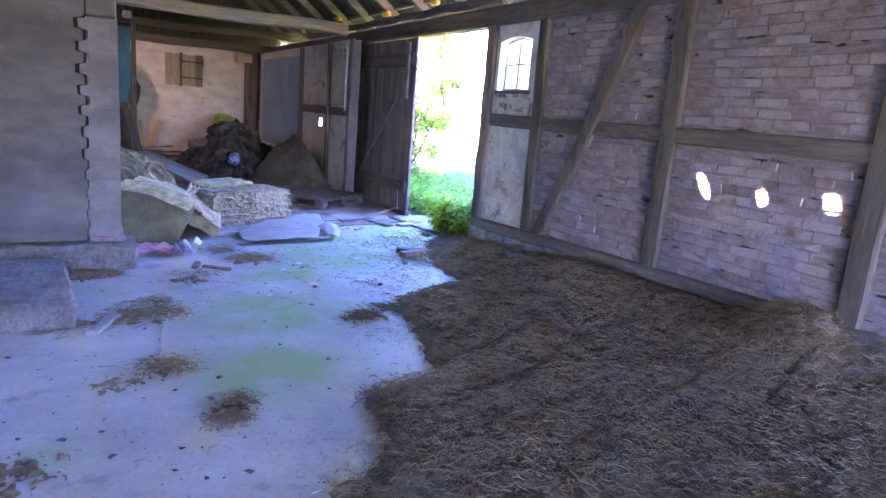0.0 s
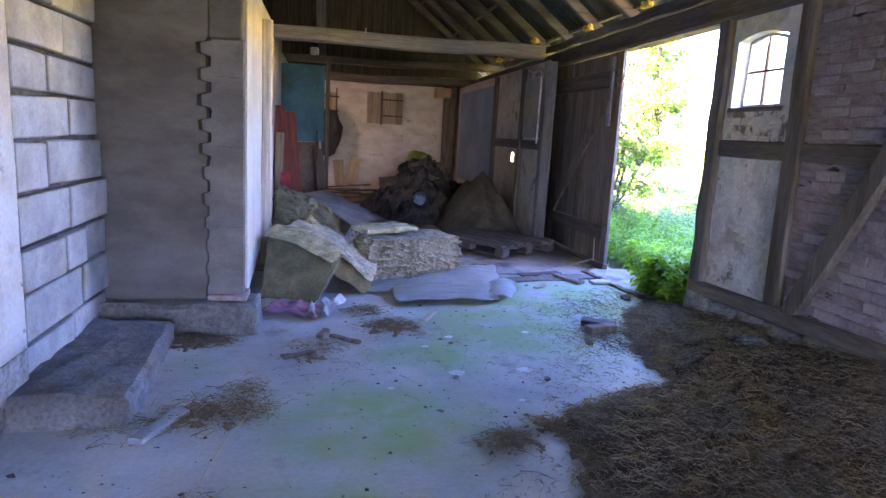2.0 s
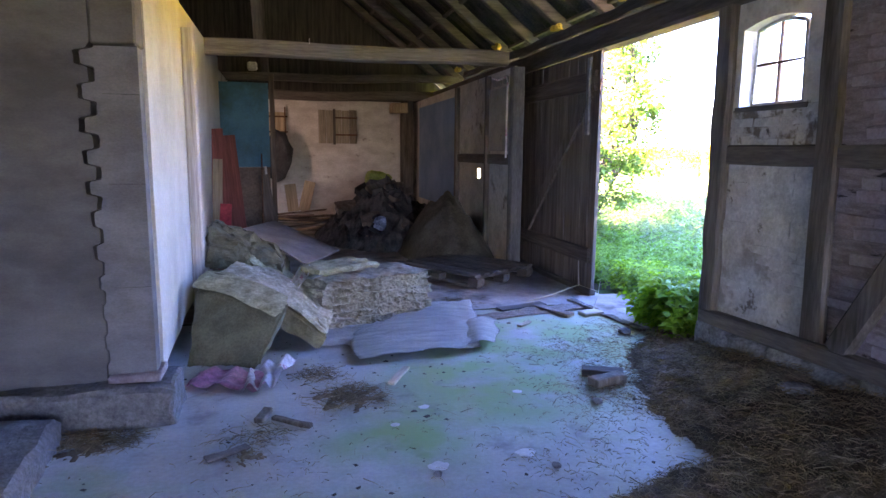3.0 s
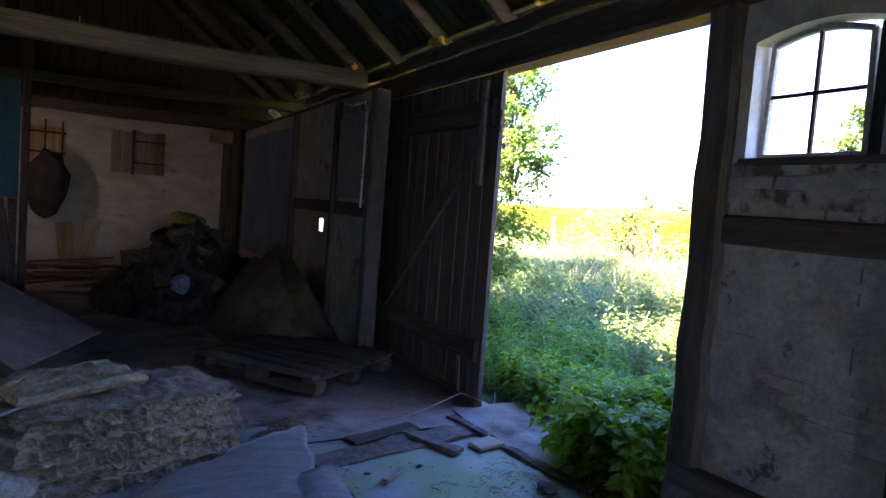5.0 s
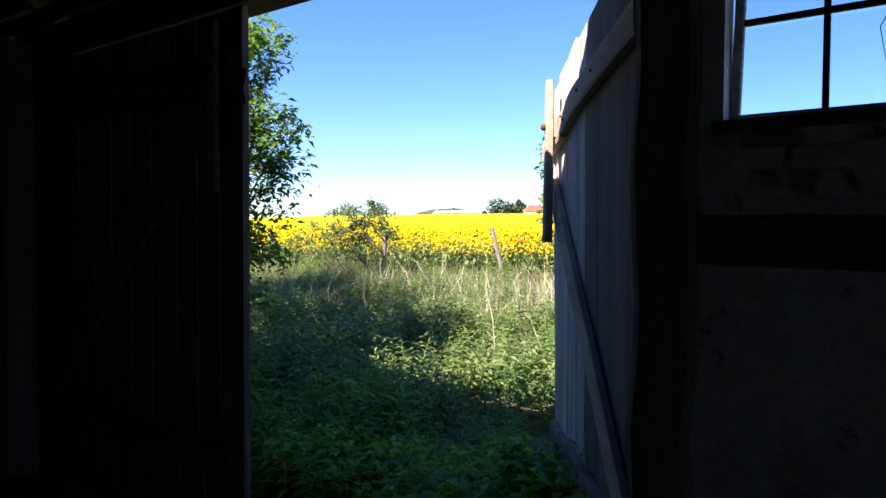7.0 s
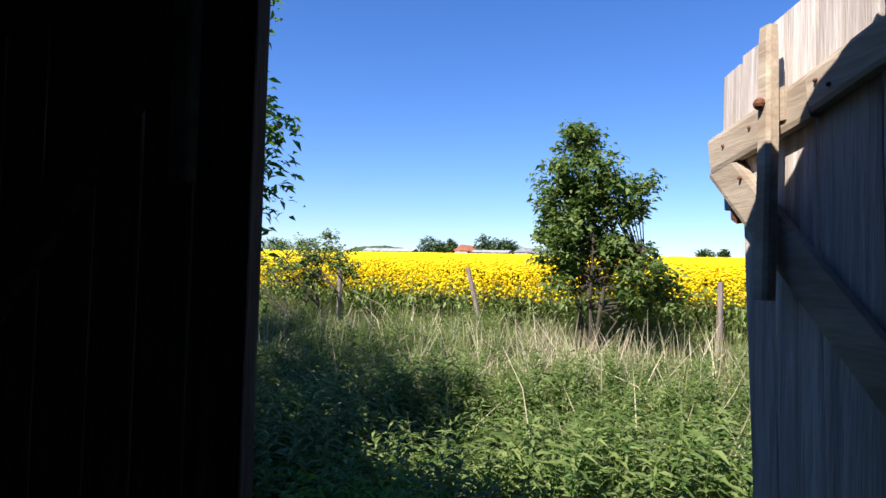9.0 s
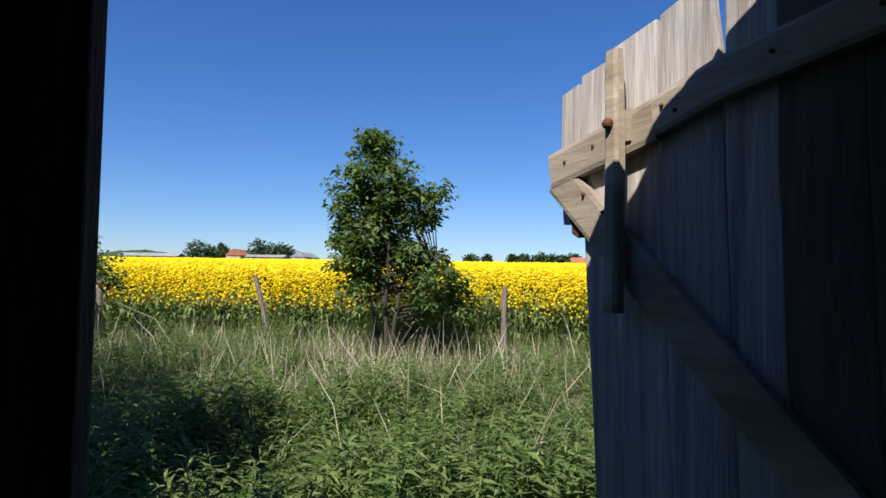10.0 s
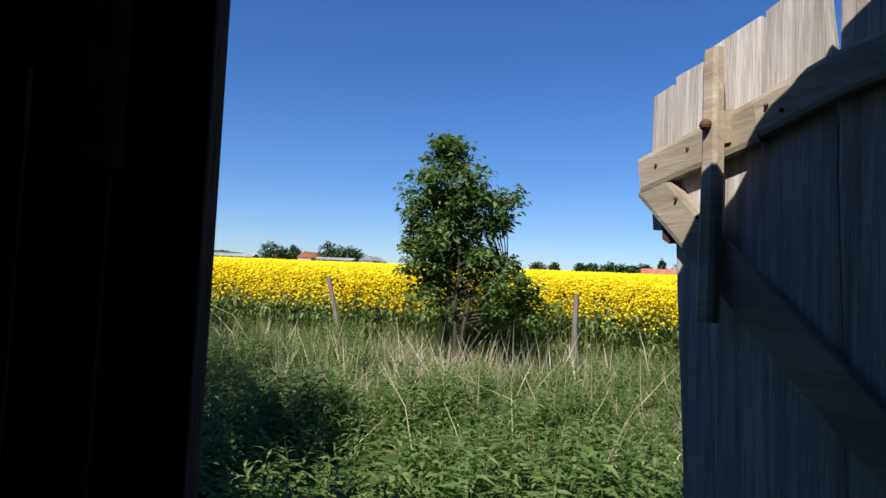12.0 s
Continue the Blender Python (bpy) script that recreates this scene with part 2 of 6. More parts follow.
BALE = mat("grey_brown_wool", (0.19, 0.165, 0.12), (0.44, 0.395, 0.31), 8, 1.0, 1.0, 40, stretch=(1, 1, 1.8), dist=0.04)
FABRIC = mat("woven_plastic_sheet", (0.47, 0.46, 0.43), (0.64, 0.625, 0.585), 4, 0.6, 0.8, 60, stretch=(1, 6, 1), spec=0.4, c=(0.36, 0.36, 0.37), cscale=3, clo=0.6, chi=0.75)
PINK = mat("pink_film", (0.55, 0.22, 0.34), (0.68, 0.36, 0.46), 5, 0.4, 0.3, 30, spec=0.5)
WHITE_FILM = mat("white_film", (0.70, 0.68, 0.72), (0.82, 0.80, 0.84), 6, 0.4, 0.3, 30, c=(0.62, 0.28, 0.38), cscale=9, clo=0.58, chi=0.62, spec=0.5)
BOARD_GREY = mat("fibre_board", (0.155, 0.14, 0.13), (0.25, 0.23, 0.215), 3, 0.85, 0.25, 50)
HAY = mat("trodden_hay", (0.135, 0.098, 0.066), (0.26, 0.195, 0.132), 5, 1.0, 0.7, 50, dist=0.03, c=(0.10, 0.073, 0.05), cscale=1.3, clo=0.5, chi=0.7)
STRAW = leafy("straw", (0.13, 0.095, 0.062), (0.34, 0.26, 0.165), 0.1, 0.8)
ROOF = mat("fibre_cement_sheet", (0.05, 0.05, 0.045), (0.11, 0.105, 0.09), 2.5, 0.9, 0.4, 40, c=(0.08, 0.095, 0.03), cscale=1.3, clo=0.52, chi=0.7)
YELLOW = mat("yellow_foam", (0.60, 0.40, 0.06), (0.75, 0.52, 0.12), 9, 0.9, 0.6, 50)
IRON = mat("rusty_iron", (0.10, 0.045, 0.025), (0.20, 0.09, 0.05), 20, 0.8, 0.4, 80, metal=0.3)
BLACK = mat("black_plastic", (0.02, 0.02, 0.022), (0.05, 0.05, 0.055), 6, 0.6, 0.4, 40)
RUBBLE = mat("dark_rubble", (0.03, 0.03, 0.03), (0.09, 0.08, 0.075), 6, 0.95, 0.8, 40, vary=0.3, island=0.3)
BLUE_FILM = mat("blue_film", (0.16, 0.24, 0.42), (0.26, 0.34, 0.55), 5, 0.5, 0.3, 30)
LIME_BAG = mat("lime_green_bag", (0.20, 0.28, 0.04), (0.38, 0.42, 0.10), 6, 0.5, 0.3, 30)
METAL_BOX = mat("grey_enamel", (0.24, 0.25, 0.26), (0.32, 0.33, 0.34), 4, 0.5, 0.15, 60, spec=0.5, c=(0.15, 0.10, 0.07), cscale=5, clo=0.6, chi=0.7)
SOIL = mat("garden_soil", (0.05, 0.05, 0.025), (0.11, 0.10, 0.055), 4, 1.0, 0.8, 40, c=(0.05, 0.09, 0.02), cscale=1.3, clo=0.45, chi=0.6)
# nettle leaf for the barn's shade: greener and less blue to offset it
NETTLE_SHADE = leafy("shade_nettle_leaf", (0.05, 0.145, 0.018), (0.17, 0.32, 0.062), 0.4)
NETTLE = leafy("nettle_leaf", (0.05, 0.105, 0.022), (0.22, 0.28, 0.10))
GRASS = leafy("grass_blade", (0.10, 0.17, 0.04), (0.36, 0.34, 0.17), 0.3)
DRY = leafy("dry_stalk", (0.34, 0.29, 0.19), (0.62, 0.56, 0.42), 0.1, 0.8)
BUSH_LEAF = leafy("elder_leaf", (0.045, 0.095, 0.025), (0.19, 0.25, 0.085), 0.35)
TREE_LEAF = leafy("ash_leaf", (0.05, 0.11, 0.02), (0.15, 0.24, 0.06), 0.4)
BARK = mat("bark", (0.045, 0.038, 0.030), (0.10, 0.085, 0.066), 8, 0.95, 0.8, 30, stretch=(3, 3, 0.6))
FLOWER = leafy("rape_flower", (0.70, 0.54, 0.01), (0.90, 0.74, 0.02), 0.25, 0.7)
RAPE_GREEN = leafy("rape_leaf", (0.12, 0.19, 0.06), (0.28, 0.34, 0.14), 0.35)
CANOPY = mat("rape_canopy", (0.58, 0.48, 0.02), (0.85, 0.68, 0.01), 5.0, 0.95, 1.0, 9, dist=0.2, grain=0.25)
FAR_LEAF = leafy("far_leaf", (0.04, 0.07, 0.025), (0.09, 0.13, 0.05), 0.2)
FAR_WALL = mat("far_house_wall", (0.45, 0.30, 0.24), (0.60, 0.48, 0.42), 0.5, 0.9, 0, 5)
FAR_ROOF = mat("far_house_roof", (0.20, 0.22, 0.22), (0.32, 0.34, 0.34), 0.5, 0.9, 0, 5)
FAR_RED = mat("far_red_roof", (0.35, 0.12, 0.07), (0.45, 0.18, 0.10), 0.5, 0.9, 0, 5)

GLASS = bpy.data.materials.new("window_glass")
GLASS.use_nodes = True
gn = GLASS.node_tree.nodes
gl = GLASS.node_tree.links
g_clear, g_gloss, g_mix = gn.new("ShaderNodeBsdfTransparent"), gn.new("ShaderNodeBsdfGlossy"), gn.new("ShaderNodeMixShader")
g_clear.inputs[0].default_value = (0.93, 0.96, 0.97, 1)
g_gloss.inputs[1].default_value = 0.05
g_mix.inputs[0].default_value = 0.05
gl.new(g_clear.outputs[0], g_mix.inputs[1])
gl.new(g_gloss.outputs[0], g_mix.inputs[2])
gl.new(g_mix.outputs[0], gn["Material Output"].inputs[0])


# ---- building helpers ----
def finish(name, bm, material, parent=None, smooth=False):
    me = bpy.data.meshes.new(name)
    bm.normal_update()
    bm.to_mesh(me)
    bm.free()
    me.materials.append(material)
    if smooth:
        me.shade_smooth()
    ob = new(name, me)
    if parent:
        ob.parent = parent
    return ob


def part(name, bm, material, parent, label="", smooth=False):
    return tagged(finish(name, bm, material, parent, smooth), label)


def thing(name, label, category, at=None, group="", kind=""):
    ob = new(name)
    ob.empty_display_size = 0.1
    if at is not None:
        ob.matrix_basis = at
    return tagged(ob, label, category, group, kind)


def whole(name, bm, material, label, category="", kind="", smooth=False, group=""):
    return tagged(finish(name, bm, material, None, smooth), label, category, group, kind)


def bx(bm, x0, y0, z0, x1, y1, z1, bevel=0.0, m=None):
    made = bmesh.ops.create_cube(bm, size=1)["verts"]
    for v in made:
        v.co = Vector((x0 + (v.co.x + .5) * (x1 - x0), y0 + (v.co.y + .5) * (y1 - y0), z0 + (v.co.z + .5) * (z1 - z0)))
    if bevel:
        edges = list({e for v in made for e in v.link_edges})
        made = bmesh.ops.bevel(bm, geom=edges, offset=bevel, segments=1, affect="EDGES")["verts"]
    if m is not None:
        bmesh.ops.transform(bm, matrix=m, verts=list(made))
    return bm


def box(*a, bevel=0.0, m=None):
    return bx(bmesh.new(), *a, bevel=bevel, m=m)


def rough(bm, cuts, amp, scale=3.0, seed=0.0, keep=None):
    """Cut up a mesh and shake its surface."""
    if cuts:
        bmesh.ops.subdivide_edges(bm, edges=bm.edges[:], cuts=cuts, use_grid_fill=True)
    for v in bm.verts:
        q = v.co * scale + Vector((seed * 7.3, seed * 3.1, seed * 1.7))
        d = noise.noise_vector(q) * amp + noise.noise_vector(q * 3.1) * amp * 0.4
        if keep:
            d = Vector((d.x * keep[0], d.y * keep[1], d.z * keep[2]))
        v.co += d
    return bm


def sweep(bm, pts, w, h, up=(0, 0, 1), amp=0.0, seed=0.0, chamfer=0.12, taper=1.0):
    """A squared timber along points, with chamfered and slightly uneven edges."""
    pts = [Vector(p) for p in pts]
    if len(pts) == 2:
        n = max(3, int((pts[1] - pts[0]).length / 0.25))
        pts = [pts[0].lerp(pts[1], i / n) for i in range(n + 1)]
    rings = []
    c = chamfer
    prof = [(-.5 + c, -.5), (.5 - c, -.5), (.5, -.5 + c), (.5, .5 - c), (.5 - c, .5), (-.5 + c, .5), (-.5, .5 - c), (-.5, -.5 + c)]
    for i, p in enumerate(pts):
        d = (pts[min(i + 1, len(pts) - 1)] - pts[max(i - 1, 0)]).normalized()
        side = d.cross(Vector(up)).normalized()
        over = side.cross(d).normalized()
        k = 1 + (taper - 1) * i / (len(pts) - 1)
        ring = []
        for a, b in prof:
            q = p + side * (a * w * k) + over * (b * h * k)
            if amp:
                q = q + noise.noise_vector(q * 4 + Vector((seed, seed * 2, 0))) * amp
            ring.append(bm.verts.new(q))
        rings.append(ring)
    for r, s in zip(rings, rings[1:]):
        for j in range(8):
            bm.faces.new((r[j], r[(j + 1) % 8], s[(j + 1) % 8], s[j]))
    bm.faces.new(rings[0][::-1])
    bm.faces.new(rings[-1])
    return bm


def rod(bm, pts, r0, r1, sides=6, amp=0.0):
    """A tapering round rod along points."""
    pts = [Vector(p) for p in pts]
    rings = []
    for i, p in enumerate(pts):
        d = (pts[min(i + 1, len(pts) - 1)] - pts[max(i - 1, 0)]).normalized()
        side = d.orthogonal().normalized()
        over = d.cross(side)
        r = r0 + (r1 - r0) * i / (len(pts) - 1)
        rings.append([bm.verts.new(p + (side * math.cos(6.2832 * j / sides) + over * math.sin(6.2832 * j / sides)) * r
                                   + (noise.noise_vector(p * 5 + Vector((j, 0, 0))) * amp if amp else Vector())) for j in range(sides)])
    for r, s in zip(rings, rings[1:]):
        for j in range(sides):
            bm.faces.new((r[j], r[(j + 1) % sides], s[(j + 1) % sides], s[j]))
    bm.faces.new(rings[0][::-1])
    bm.faces.new(rings[-1])
    return bm


def prism(bm, outline, axis, a, b):
    """An outline of (u, v) pushed along an axis from a to b. Axis 'x': u is y, v is z; 'y': u is x, v is z; 'z': u is x, v is y."""
    def put(u, v, w):
        return {"x": (w, u, v), "y": (u, w, v), "z": (u, v, w)}[axis]
    one = [bm.verts.new(put(u, v, a)) for u, v in outline]
    two = [bm.verts.new(put(u, v, b)) for u, v in outline]
    k = len(outline)
    for i in range(k):
        bm.faces.new((one[i], one[(i + 1) % k], two[(i + 1) % k], two[i]))
    bm.faces.new(one[::-1])
    bm.faces.new(two)
    bmesh.ops.recalc_face_normals(bm, faces=bm.faces[:])
    return bm


def scatter(name, protos, places, material, parent=None, label="", category="", kind=""):
    """Many small shapes in one mesh. protos: (verts, triangles) pairs; places: (proto number, 4x4 array) pairs."""
    vs, fs, base = [], [], 0
    for k, m in places:
        v, f = protos[k]
        vs.append(v @ m[:3, :3].T + m[:3, 3])
        fs.append(f + base)
        base += len(v)
    v, f = np.concatenate(vs), np.concatenate(fs)
    me = bpy.data.meshes.new(name)
    me.vertices.add(len(v))
    me.vertices.foreach_set("co", v.astype(np.float32).ravel())
    me.loops.add(len(f) * 3)
    me.loops.foreach_set("vertex_index", f.astype(np.int32).ravel())
    me.polygons.add(len(f))
    me.polygons.foreach_set("loop_start", np.arange(0, len(f) * 3, 3, dtype=np.int32))
    me.update(calc_edges=True)
    me.materials.append(material)
    ob = new(name, me)
    if parent:
        ob.parent = parent
    return tagged(ob, label, category, "", kind)


def place(x, y, z, yaw=0.0, tilt=0.0, lean=0.0, s=1.0):
    return np.array(Matrix.LocRotScale((x, y, z), Euler((tilt, lean, yaw)), (s, s, s)))


def leaf_proto(length, width, fold=0.25, droop=0.2):
    v = np.array([(0, 0, 0), (-width / 2, length * .45, fold * width), (0, length * .5, 0), (width / 2, length * .45, fold * width), (0, length, -droop * length)])
    return v, np.array([(0, 3, 2), (0, 2, 1), (2, 3, 4), (2, 4, 1)])


def blade_proto(length, width, bend):
    v = np.array([(-width / 2, 0, 0), (width / 2, 0, 0), (-width / 3, bend * .3, length * .55), (width / 3, bend * .3, length * .55), (0, bend, length)])
    return v, np.array([(0, 1, 3), (0, 3, 2), (2, 3, 4)])


def join_protos(items):
    vs, fs, base = [], [], 0
    for (v, f), m in items:
        vs.append(v @ m[:3, :3].T + m[:3, 3])
        fs.append(f + base)
        base += len(v)
    return np.concatenate(vs), np.concatenate(fs)


# ---- the large structure ----
WX = 4.365          # inner face of the long wall
OUT = WX + 0.125    # its outer face
JAMB = 5.74         # door opening, from here
LEAF = 7.445        # to the edge of the closed leaf
EAVE_X, EAVE_Z, PITCH = 4.88, 2.65, 0.77


def roof_z(x):
    return EAVE_Z + PITCH * (EAVE_X - x)


def ground_z(x, y):
    if x < 4.6:
        return -0.04
    a = min(1.0, (x - 4.6) / 8.0)
    z = -0.04 + 0.50 * a * a * (3 - 2 * a)
    if x > 13:
        z += 0.032 * (min(x, 60.0) - 13)
    return z + 0.05 * noise.noise(Vector((x * 0.35, y * 0.35, 0))) * (1 if x < 40 else 0)


# floors
bm = bmesh.new()
nx, ny = 60, 84
for i in range(nx + 1):
    for j in range(ny + 1):
        x, y = -0.5 + i * (WX + 0.62) / nx, -4 + j * 11.2 / ny
        bm.verts.new((x, y, 0.006 * noise.noise(Vector((x, y, 0)))))
bm.verts.ensure_lookup_table()
for i in range(nx):
    for j in range(ny):
        a = i * (ny + 1) + j
        bm.faces.new((bm.verts[a], bm.verts[a + ny + 1], bm.verts[a + ny + 2], bm.verts[a + 1]))
floor = whole("floor", bm, CONCRETE, "grey concrete floor with green algae stains", "floor", "structure", True)
bm = bmesh.new()
for i in range(41):
    for j in range(61):
        x, y = -0.5 + i * (WX + 0.62) / 40, 7.2 + j * 9.3 / 60
        bm.verts.new((x, y, 0.012 + 0.014 * noise.noise(Vector((x * 1.7, y * 1.7, 3)))))
bm.verts.ensure_lookup_table()
for i in range(40):
    for j in range(60):
        a = i * 61 + j
        bm.faces.new((bm.verts[a], bm.verts[a + 61], bm.verts[a + 62], bm.verts[a + 1]))
whole("floor_far", bm, DUST, "dusty broken floor of the far bay", "floor", "structure", True)

bm = rough(prism(bmesh.new(), [(4.16, 7.5), (4.10, 7.1), (4.14, 6.7), (4.22, 6.28), (4.78, 6.3), (4.80, 7.5)], "z", -.06, .018), 5, .007, 5)
whole("threshold_slab", bm, DUST, "sandy broken concrete threshold in front of the door", "threshold", "structure")

# ground outside: one sheet to the horizon
xs = sorted({round(4.4 + 0.35 * i, 2) for i in range(28)} | {15 + 3 * i for i in range(16)} | {-1500, -300, -40, -5, 4.2, 80, 120, 200, 400, 900, 2500})
ys = sorted({round(-8 + 0.6 * i, 2) for i in range(54)} | {-2500, -900, -300, -100, -50, -20, 30, 40, 60, 100, 200, 400, 900, 2500})
bm = bmesh.new()
grid = [[bm.verts.new((x, y, ground_z(x, y) if x > 4.3 else -0.3)) for y in ys] for x in xs]
for i in range(len(xs) - 1):
    for j in range(len(ys) - 1):
        bm.faces.new((grid[i][j], grid[i + 1][j], grid[i + 1][j + 1], grid[i][j + 1]))
whole("ground", bm, SOIL, "dark soil with low green growth outside the barn", "ground", "structure", True)

# roof: corrugated sheets with small gaps, over the whole building
GAPS = [(4.37, 2.70, 1.09, .022, .10), (4.37, 2.22, 1.04, .012, .03), (4.37, 1.78, 1.13, .035, .05)]
holes = []
for hx, hy, hz, wy, wz in GAPS:
    # where the sun's way back from the wall meets the roof
    k = (roof_z(hx) - hz) / (1.25 - PITCH)
    holes.append((hx - k, hy + 0.25 * k, wy, wz * 1.6))
for side in (1, -1):
    bm = bmesh.new()
    dy, ds = 0.0295, 0.10
    rows, cols = int(5.0 / ds), int(21.5 / dy)
    ring = []
    for i in range(rows + 1):
        x = EAVE_X - i * EAVE_X / rows
        lap = 0.012 * ((i % 14) / 14.0)
        ring.append([bm.verts.new((side * x, -4.6 + j * dy, roof_z(x) + 0.02 * math.sin((-4.6 + j * dy) * 35.5) + lap)) for j in range(cols + 1)])
    for i in range(rows):
        x = EAVE_X - (i + .5) * EAVE_X / rows
        for j in range(cols):
            y = -4.6 + (j + .5) * dy
            if side == 1 and any(abs(x - a) < max(.05, d / 2) and abs(y - b) < c + .004 for a, b, c, d in holes):
                continue
            bm.faces.new((ring[i][j], ring[i + 1][j], ring[i + 1][j + 1], ring[i][j + 1]))
    whole("roof_east" if side == 1 else "roof_west", bm, ROOF, "corrugated fibre cement roof, mossy, with small gaps", "roof", "structure", True)

# closing walls that are hardly seen
def plain_wall(name, outline, axis, a, b, material, label):
    return whole(name, prism(bmesh.new(), outline, axis, a, b), material, label, "wall", "structure")


gable = [(-4.4, -.3), (4.49, -.3), (4.49, 2.46), (-4.4, 2.46)]
upper = [(-4.4, 2.46), (4.49, 2.46), (4.49, roof_z(4.49) - .03), (0, roof_z(0) - .03), (-4.4, roof_z(4.4) - .03)]
# upper gable boards in one very dark brown
plain_wall("wall_north_upper", upper, "y", 14.99, 15.25, mat("dark_gable_board", (0.035, 0.03, 0.026), (0.075, 0.064, 0.055), 3, 0.9, 0.4, 14, stretch=(6, 6, 0.25)), "dark boarded gable above the tie beam")
plain_wall("wall_north", gable, "y", 15.0, 15.25, LIMEWASH, "limewashed gable wall with patches of bare brick")
bm = bmesh.new()
bx(bm, -4.4, -4.2, -.3, 1.6, -4, 2.25)
bx(bm, 3.3, -4.2, -.3, 4.49, -4, 2.25)
prism(bm, [(-4.4, 2.25), (4.49, 2.25), (4.49, roof_z(4.49) - .03), (0, roof_z(0) - .03), (-4.4, roof_z(4.4) - .03)], "y", -4.2, -4)
whole("wall_south", bm, PLASTER, "plastered gable wall with an open gateway", "wall", "structure")
plain_wall("wall_west", [(-4.2, -.3), (15.2, -.3), (15.2, 2.85), (-4.2, 2.85)], "x", -4.5, -4.3, PLASTER, "plastered outer wall on the far side")

# left side: plastered wall, walled-up doorway of blocks, grey pier wall, white wall beyond
bm = rough(box(-.42, -4, .30, -.18, 4.09, 2.9), 0, 0)
bmesh.ops.subdivide_edges(bm, edges=bm.edges[:], cuts=14, use_grid_fill=True)
rough(bm, 0, 0.006, 2.0, keep=(1, 0, 0))
whole("wall_left_near", bm, PLASTER, "smooth white plastered wall beside the block infill", "wall", "structure", True)
bm = rough(box(-.42, -4, -.05, -.165, 4.07, .30), 5, 0.008, 5, keep=(1, 0, 1))
whole("wall_left_plinth", bm, STONE, "rough grey stone plinth under the plastered wall", "wall", "structure")
block_wall = whole("wall_left_blocks", box(-.42, 4.09, -.05, -.245, 5.36, 2.9), MORTAR_DARK, "walled-up doorway of pale aerated concrete blocks with open joints", "wall", "structure")
whole("wall_spine_upper", box(-.42, -4, 2.9, -.2, 15, 3.3), PLASTER, "white plastered top of the spine wall", "wall", "structure")

# recessed core, coloured as the shadow seen through the crack
pier = whole("wall_pier", box(-.42, 5.44, .22, .46, 5.53, 2.9), GAP_SHADE, "grey rendered cross wall with a toothed crack", "wall", "structure")
teeth = []
for i in range(340):
    z = 1.945 - i * .005
    fade = min(1.0, max(.22, (z - .45) / .9))
    wave = math.sin((1.935 - z) / .161 * 2 * math.pi + 2.6 + .9 * noise.noise(Vector((z * 3, 0, 2))))
    teeth.append((.440 + (.030 + .012 * noise.noise(Vector((z * 5, 3, 0)))) * fade * math.tanh(5 * wave) + .004 * noise.noise(Vector((z * 30, 1, 1))), z))
face = [(u - .005 - .025 * min(1, max(.15, (z - .5) / 1.0)) * (1 + .5 * noise.noise(Vector((z * 9, 7, 0)))), z) for u, z in teeth]
part("render_face", prism(bmesh.new(), [(-.42, .19), (-.42, 2.9), (.452, 2.9), (.452, 1.96)] + face + [(face[-1][0], .19)], "y", 5.333, 5.437), CEMENT, pier, "smooth grey cement render")
part("pier_end_strip", prism(bmesh.new(), [(.672, .255), (.672, 1.945)] + teeth, "y", 5.325, 5.437), CEMENT_STRIP, pier, "slightly paler grey strip with a toothed edge")
part("pier_upper", rough(box(.455, 5.331, 1.955, .668, 5.52, 2.9, bevel=.01), 3, .004, 5), CEMENT, pier)
for z0, w in ((1.26, .004), (1.71, .003), (.72, .003)):
    part("render_crack", rough(box(.50, 5.3235, z0, .672, 5.33, z0 + w), 3, .002, 9), MORTAR_DARK, pier, "hairline crack")
part("pier_plinth", rough(box(-.30, 5.165, -.05, .775, 5.56, .215, bevel=.02), 9, .03, 5), STEP, pier, "rough grey concrete plinth")
part("pier_foot_tile", rough(box(.44, 5.27, .215, .70, 5.5, .255, bevel=.008), 2, .004, 8), BRICK, pier, "worn clay tile")
white = whole("wall_left_far", rough(box(-.2, 5.53, .0, .50, 11.66, 2.75), 0, 0), PLASTER_YELLOW, "white and yellowed plaster wall behind the insulation heap", "wall", "structure")
bmw = rough(box(.45, 5.52, .2, .676, 7.46, 2.9), 9, .008, 4)
for v in bmw.verts:
    v.co.x -= .045 * (v.co.y - 5.5)
part("plaster_face", bmw, PLASTER_YELLOW, white, "peeling white plaster")
jp = bmesh.new()
sweep(jp, [(.635, 7.52, .02), (.635, 7.52, 2.42)], .13, .10, up=(1, 0, 0), amp=.006, seed=2)
part("door_post", jp, SILVER_Z, white, "pale bleached door post")
whole("wall_left_end", box(.3, 11.72, 0, .495, 15, 2.6), PLASTER, "plastered side wall of the end bay", "wall", "structure")

# stone step below the blocks
bm = box(-.26, 3.82, -.04, .262, 5.09, .15, bevel=.025)
for v in bm.verts:
    v.co.x += .085 * (5.09 - v.co.y) / 1.27 * (v.co.x > 0)
rough(bm, 11, .022, 6, 1)
whole("floor_step", bm, STEP, "worn concrete step, crumbling at the edges, below the block wall", "step", "structure")

# long wall: timbers, infill, foundation
wall = thing("wall_east", "half-timbered wall of limewashed brick with dark timbers", "wall", kind="structure")
SILL_TOP, PLATE = 0.38, 2.42
for k, (y0, y1) in enumerate(((-4, 1.47), (1.59, 3.03), (3.15, 4.68), (4.80, 5.62))):
    if k < 3:
        bm = box(WX + .0085, y0 - .03, SILL_TOP - .03, OUT, y1 + .03, PLATE + .03)
        part("infill", bm, MORTAR, wall, "lime mortar between the bricks")
